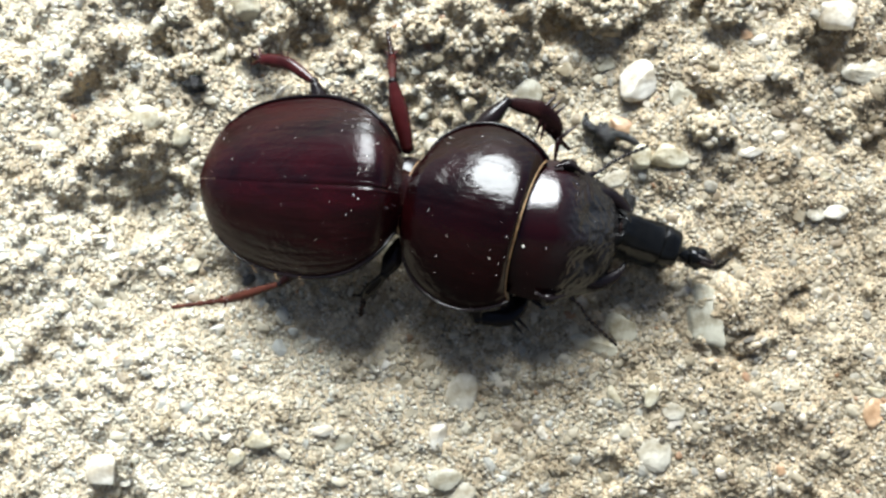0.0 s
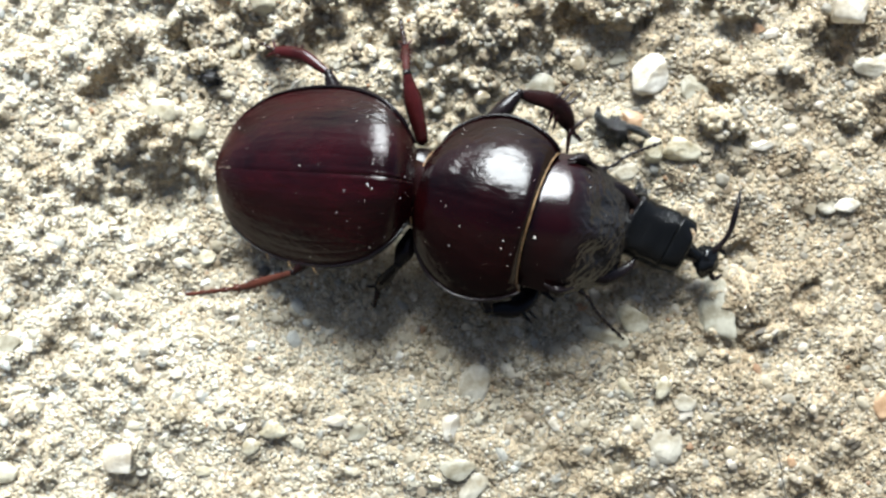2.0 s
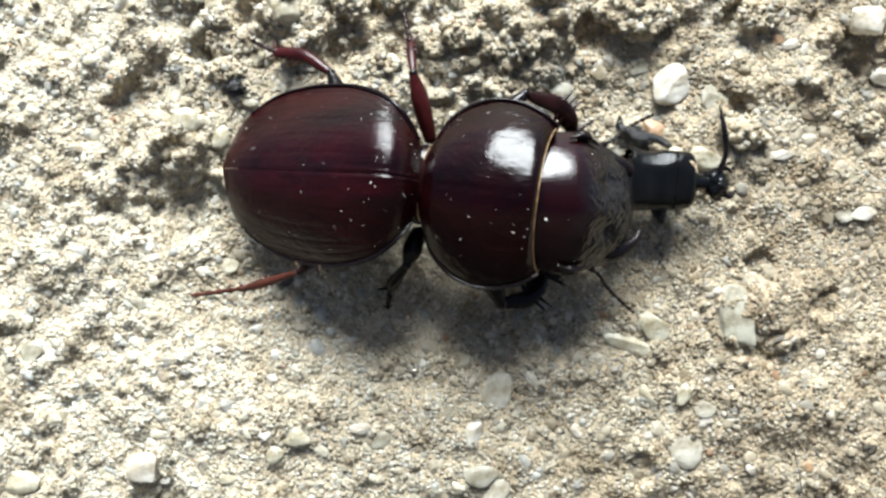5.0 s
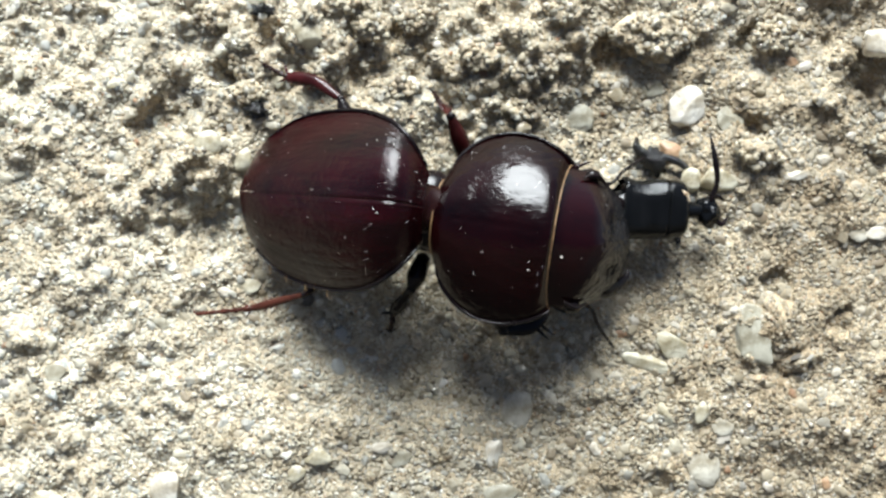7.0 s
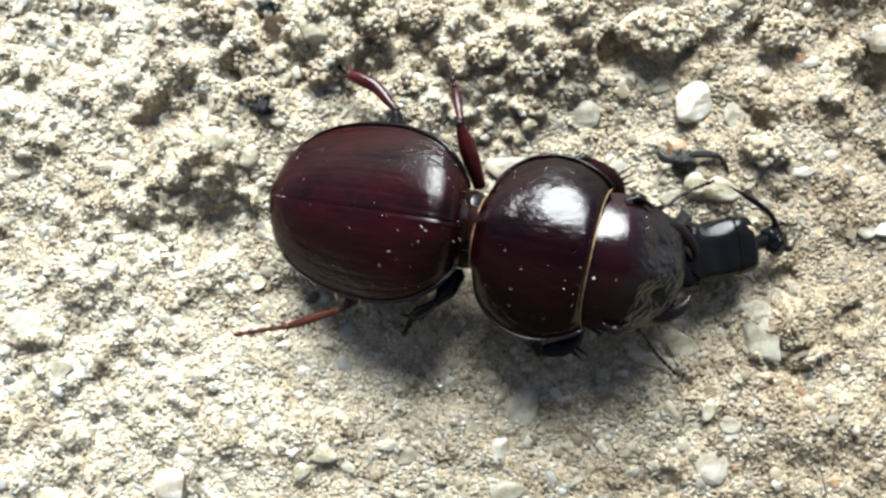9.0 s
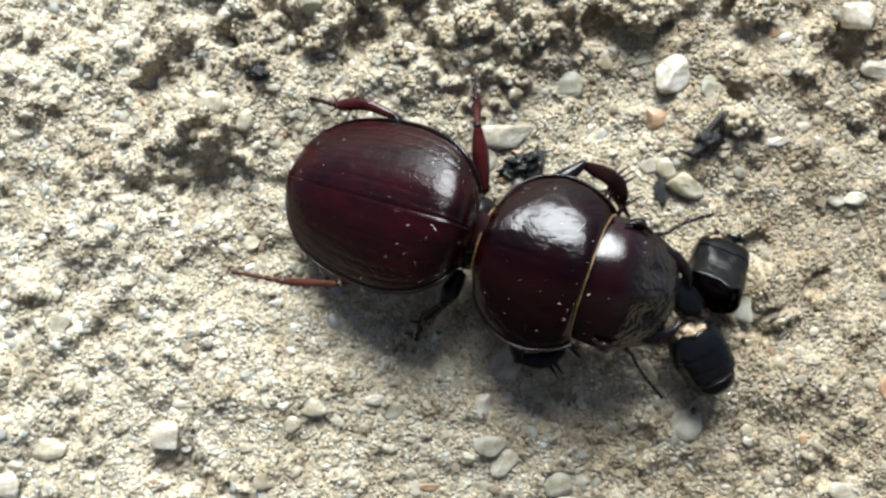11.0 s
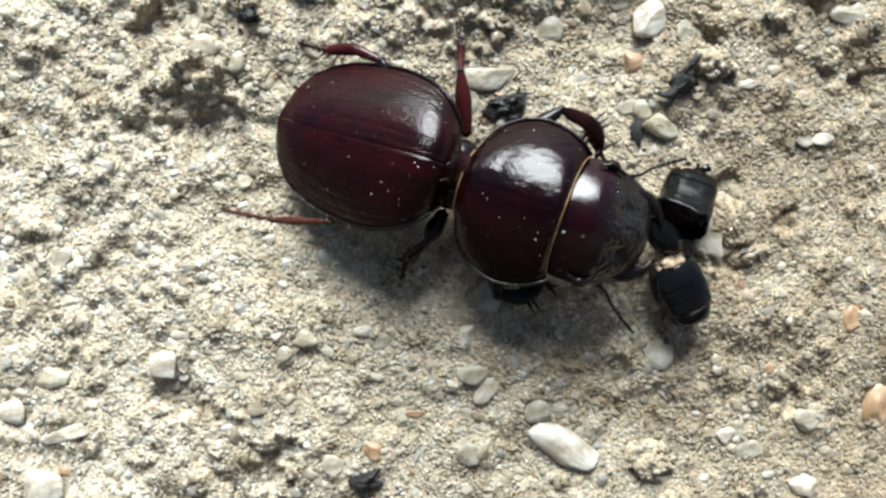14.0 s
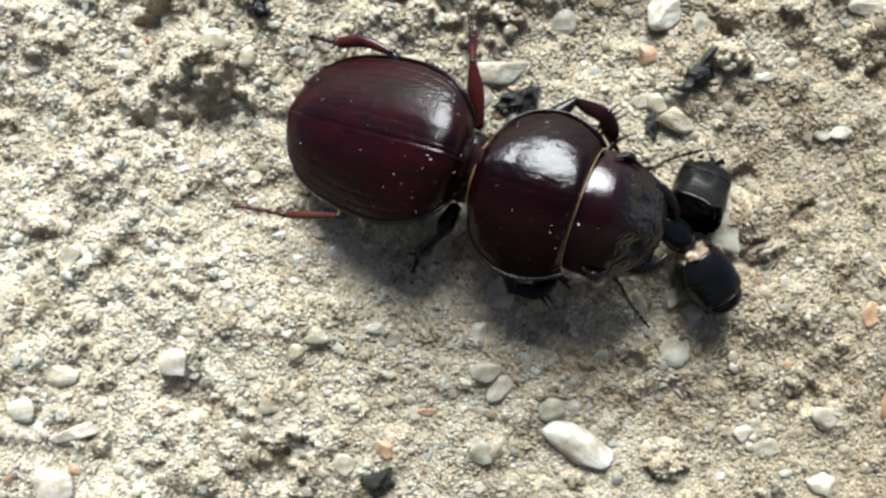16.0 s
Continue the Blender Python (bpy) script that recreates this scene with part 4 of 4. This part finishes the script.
# seconds, then shift ahead and aside, turn and nod of the thorax, and turn and nod of the head (nod down: plus), relative to the body
NOD = [(0.0, 0, 0, -11, 2, 7, 4), (0.5, 0, 0, -11, 1, 8, 2), (1.0, 0, 0, -11, 2, 6, 6), (1.5, 0, 0, -11, 1, 7, 2), (2.0, 0, 0, -11, 2, 6, 4), (2.4, 0, 0, -11, 2, 4, 4), (2.8, 0, 0, -8, 0, 6, 2), (3.2, 0, 0, -5, 0, 5, 4),
       (5.3, -0.2, -0.1, -3, 0, 2, 14), (5.5, -0.3, -0.2, -3, 3, 0, 22), (6.0, -0.15, -0.2, -3, 3, 0, 22), (6.5, 0.0, -0.2, -3, 1, 1, 9), (7.0, 0.25, -0.3, -3, 3, 0, 22), (7.2, 0.2, -0.3, -3, 3, 0, 22), (7.5, 0.1, -0.1, -2, -2, 3, 10), (8.0, 0.2, 0, -2, -1, 2, 4), (8.2, 0.2, 0, -3, 0, 2, 3),
       (10.3, 0.3, -0.3, -2, 2, 3, 6), (11.0, 0.3, -0.3, -2, 1, 3, 2), (12.5, 0.3, -0.3, -2, 1, 3, 2), (14.5, 0.3, -0.3, -2, 1, 3, 2), (16.0, 0.3, -0.3, -2, 1, 3, 2)]
# seconds, x, y, z, heading, nod of the prey's pieces
THORAX = [(0.0, 8.0, 0.9, 1.9, -17, 5, 82), (0.5, 8.2, 0.8, 1.9, -2, 8, 82), (0.65, 8.5, 0.8, 1.9, -8, 6, 40), (0.8, 7.6, 0.9, 1.9, -12, 5), (1.3, 7.6, 0.85, 1.9, -10, 5), (1.5, 8.25, 0.88, 1.9, -5, 5), (1.8, 8.58, 1.6, 1.9, -29, 5), (2.0, 8.2, 1.1, 1.9, -25, 5),
          (2.2, 8.0, -0.1, 1.7, -54, 20), (2.4, 8.5, -1.0, 1.7, -77, 20), (2.5, 8.9, 0.4, 1.8, -40, 10), (2.6, 8.9, 1.4, 1.9, -19, 5), (2.8, 8.15, 2.15, 2.0, -6, 4), (3.0, 8.0, 3.0, 2.0, -4, 4), (3.2, 7.9, 3.2, 2.0, -5, 4),
          (5.3, 6.7, 3.6, 1.9, 0, 4), (5.5, 6.5, 2.3, 1.7, 5, 4), (6.0, 6.5, 2.45, 1.7, 0, 4), (6.5, 7.65, 2.3, 1.8, 3, 4), (7.0, 5.85, 3.15, 1.8, -1, 4), (7.2, 6.2, 4.0, 1.9, 5, 4), (7.5, 7.55, 3.6, 2.0, -2, 4),
          (8.0, 8.05, 3.1, 2.0, 0, 4), (8.2, 8.3, 2.1, 1.9, -9, 4), (9.0, 9.0, 0.6, 1.7, 10, 5), (10.3, 10.1, -2.0, 2.5, 38, 35, -15), (10.5, 10.5, -2.7, 2.5, 44, 38, -20), (11.0, 11.2, -3.3, 2.5, 56, 38, -20), (12.5, 11.0, -2.9, 2.5, 50, 38, -20), (14.5, 11.1, -2.9, 2.5, 58, 38, -20), (16.0, 10.9, -2.8, 2.5, 56, 38, -20)]
WAIST = [(0.0, 7.1, 1.2, 1.9, -14, 0), (1.5, 7.0, 1.1, 1.9, -8, 0), (2.2, 7.2, 1.0, 1.9, -25, 0), (3.2, 6.5, 2.7, 1.9, -2, 0), (5.3, 5.3, 3.2, 1.7, 2, 0), (5.5, 5.1, 2.3, 1.6, 3, 0), (6.5, 6.2, 2.4, 1.6, 0, 0), (7.2, 4.8, 3.4, 1.7, 4, 0), (8.0, 6.4, 3.1, 1.9, 0, 0), (8.2, 6.7, 2.4, 1.9, -9, 0), (9.2, 7.6, 0.0, 1.9, -30, 0), (10.3, 8.7, -2.2, 2.1, -50, 3), (11.0, 9.2, -2.7, 2.1, -48, 3), (12.5, 9.0, -3.4, 2.1, -32, 3), (14.5, 9.4, -2.7, 2.1, -46, 3), (16.0, 9.1, -3.0, 2.1, -40, 3)]
ABDOMEN = [(0.0, 3.0, 1.2, 1.2, -10, 0), (3.2, 2.4, 2.2, 1.2, -8, 0), (5.3, 1.4, 2.6, 1.2, -5, 0), (8.2, 2.2, 2.2, 1.2, -8, 0), (9.2, 5.5, -0.6, 1.4, -30, 0), (10.3, 9.8, -5.6, 1.6, -62, 5), (11.0, 10.4, -5.2, 1.6, -62, 5), (12.5, 11.0, -4.8, 1.6, -52, 5), (14.0, 10.8, -5.2, 1.6, -64, 5), (14.5, 10.9, -5.2, 1.6, -64, 5), (16.0, 11.2, -5.0, 1.6, -54, 5)]
SCRAP = [(t, x, y, height_at(x, y) + 0.3, yaw) for t, x, y, yaw in ((0.0, 8.4, 5.8, -70), (8.2, 8.4, 5.8, -70), (10.3, 11.9, 5.0, 5), (16.0, 11.9, 5.0, 5))]
# seconds, turn of each leg at the hip (hind left, hind right, middle left, middle right, fore left, fore right), and how far the middle left leg is drawn up
STRIDE = [(0.0, 0, 0, 0, 0, 0, 0, 0), (3.2, 2, 0, 2, 3, 2, 0, 5), (5.3, 2, 0, 2, 8, -4, 8, 12), (6.0, 2, 0, 0, 8, -8, 8, 20), (7.0, 2, 0, 8, 8, -26, 8, 30), (8.2, 2, -2, -2, 10, -26, 12, 38), (9.2, -10, 8, 12, -8, -10, 10, 10), (10.3, 24, -6, 6, 10, 2, 4, 0), (16.0, 24, -6, 6, 10, 2, 4, 0)]


# seconds, how far the waist is raised while the beetle braces itself
RAISED = [(0.0, 0.0), (2.5, 0.0), (3.2, 0.2), (5.3, 0.6), (6.0, 0.7), (6.5, 0.5), (7.0, 1.5), (7.3, 1.0), (8.0, 0.6), (8.2, 0.5), (9.2, 0.3), (10.3, 0.2), (16.0, 0.2)]


# fold of the middle left shin under its knee
FOLDED = [(0.0, 0), (6.4, 0), (7.0, 58), (8.2, 62), (9.2, 0), (16.0, 0)]
MID_KNEE = Vector((-1.0, 3.2, 0.6)) * MM


# how far the planted middle left foot falls ahead of the body when that draws back
PLANTED = [(0.0, 0.0), (3.2, 0.1), (5.3, 0.4), (6.0, 0.9), (6.5, 0.5), (7.0, 2.0), (7.5, 1.1), (8.2, 0.9), (9.2, 0.2), (10.3, 0.0), (16.0, 0.0)]


def raised(t):
    return float(np.interp(t, [row[0] for row in RAISED], [row[1] for row in RAISED]))


def laid(x, y, z, yaw, nod=0.0, roll=0.0):
    return pose(x * MM, y * MM, z * MM, roll, nod, yaw)


def motions():
    walk(beetle, [(t, laid(x, y, raised(t), yaw)) for t, x, y, yaw in BODY])
    thorax_rows, head_rows = [], []
    joint = Matrix.Translation(Vector(NECK) * MM - Vector(PIVOT) * MM)
    for t, reach, sway, turn, nod, head_turn, head_nod in NOD:
        m = laid(PIVOT[0] + reach, PIVOT[1] + sway, PIVOT[2], turn, nod)
        thorax_rows.append((t, m))
        head_rows.append((t, m @ joint @ laid(0, 0, 0, head_turn, head_nod)))
    hinge = Matrix.Translation((-0.2 * MM, 0, 4.0 * MM))
    for ob in [o for o in beetle.children if o.name.startswith("elytron")] + [abdomen]:
        walk(ob, [(t, hinge @ pose(0, 0, 0, 0, -math.degrees(math.asin(up / 8.5)), 0) @ hinge.inverted()) for t, up in RAISED])
    walk(pronotum, thorax_rows)
    walk(head, head_rows)
    for ob, rows in ((prey_thorax, THORAX), (prey_waist, WAIST), (prey_abdomen, ABDOMEN), (scrap, SCRAP)):
        rows = rows if rows[-1][0] == 16.0 else rows + [(16.0, *rows[-1][1:])]
        walk(ob, [(t, laid(*row)) for t, *row in rows])
    root = Matrix.Translation(Vector((4.8, 0.4, 0.2)) * MM)
    walk(prey_leg, [(t, root @ pose(0, 0, 0, 0, 0, fold) @ root.inverted()) for t, fold in ((0.0, 0), (8.2, 0), (9.2, 50), (10.3, 84), (16.0, 84))])
    for ob, (x, y, turn) in zip(shoved, ((10.7, 2.6, -18), (9.75, 3.3, 20))):
        first = pose(*ob.location)
        last = pose(x * MM, y * MM, (height_at(x, y) + 0.1) * MM, 0, 0, turn)
        walk(ob, [(0.0, first), (8.2, first), (10.3, last), (16.0, last)])
    knee = Matrix.Translation(MID_KNEE)
    for ob in [o for o in LEGS["middle_left"].children if o.name.split(".")[0] in ("tibia", "bristle_comb", "tarsus")]:
        walk(ob, [(t, knee @ pose(0, 0, 0, -fold, 0, -0.4 * fold) @ knee.inverted()) for t, fold in FOLDED])
    times = sorted({row[0] for row in STRIDE} | {row[0] for row in RAISED} | {row[0] for row in PLANTED})
    steps = {t: [float(np.interp(t, [row[0] for row in STRIDE], [row[c] for row in STRIDE])) for c in range(1, 8)] for t in times}
    for k, ob in enumerate(LEGS.values()):
        hip = ob.location.copy()
        ahead = [float(np.interp(t, *zip(*PLANTED))) if k == 2 else 0.0 for t in times]
        walk(ob, [(t, Matrix.Translation(hip + Vector((far * MM, 0, -raised(t) * MM))) @ pose(0, 0, 0, steps[t][6] if k == 2 else 0, 0, steps[t][k])) for t, far in zip(times, ahead)])


motions()
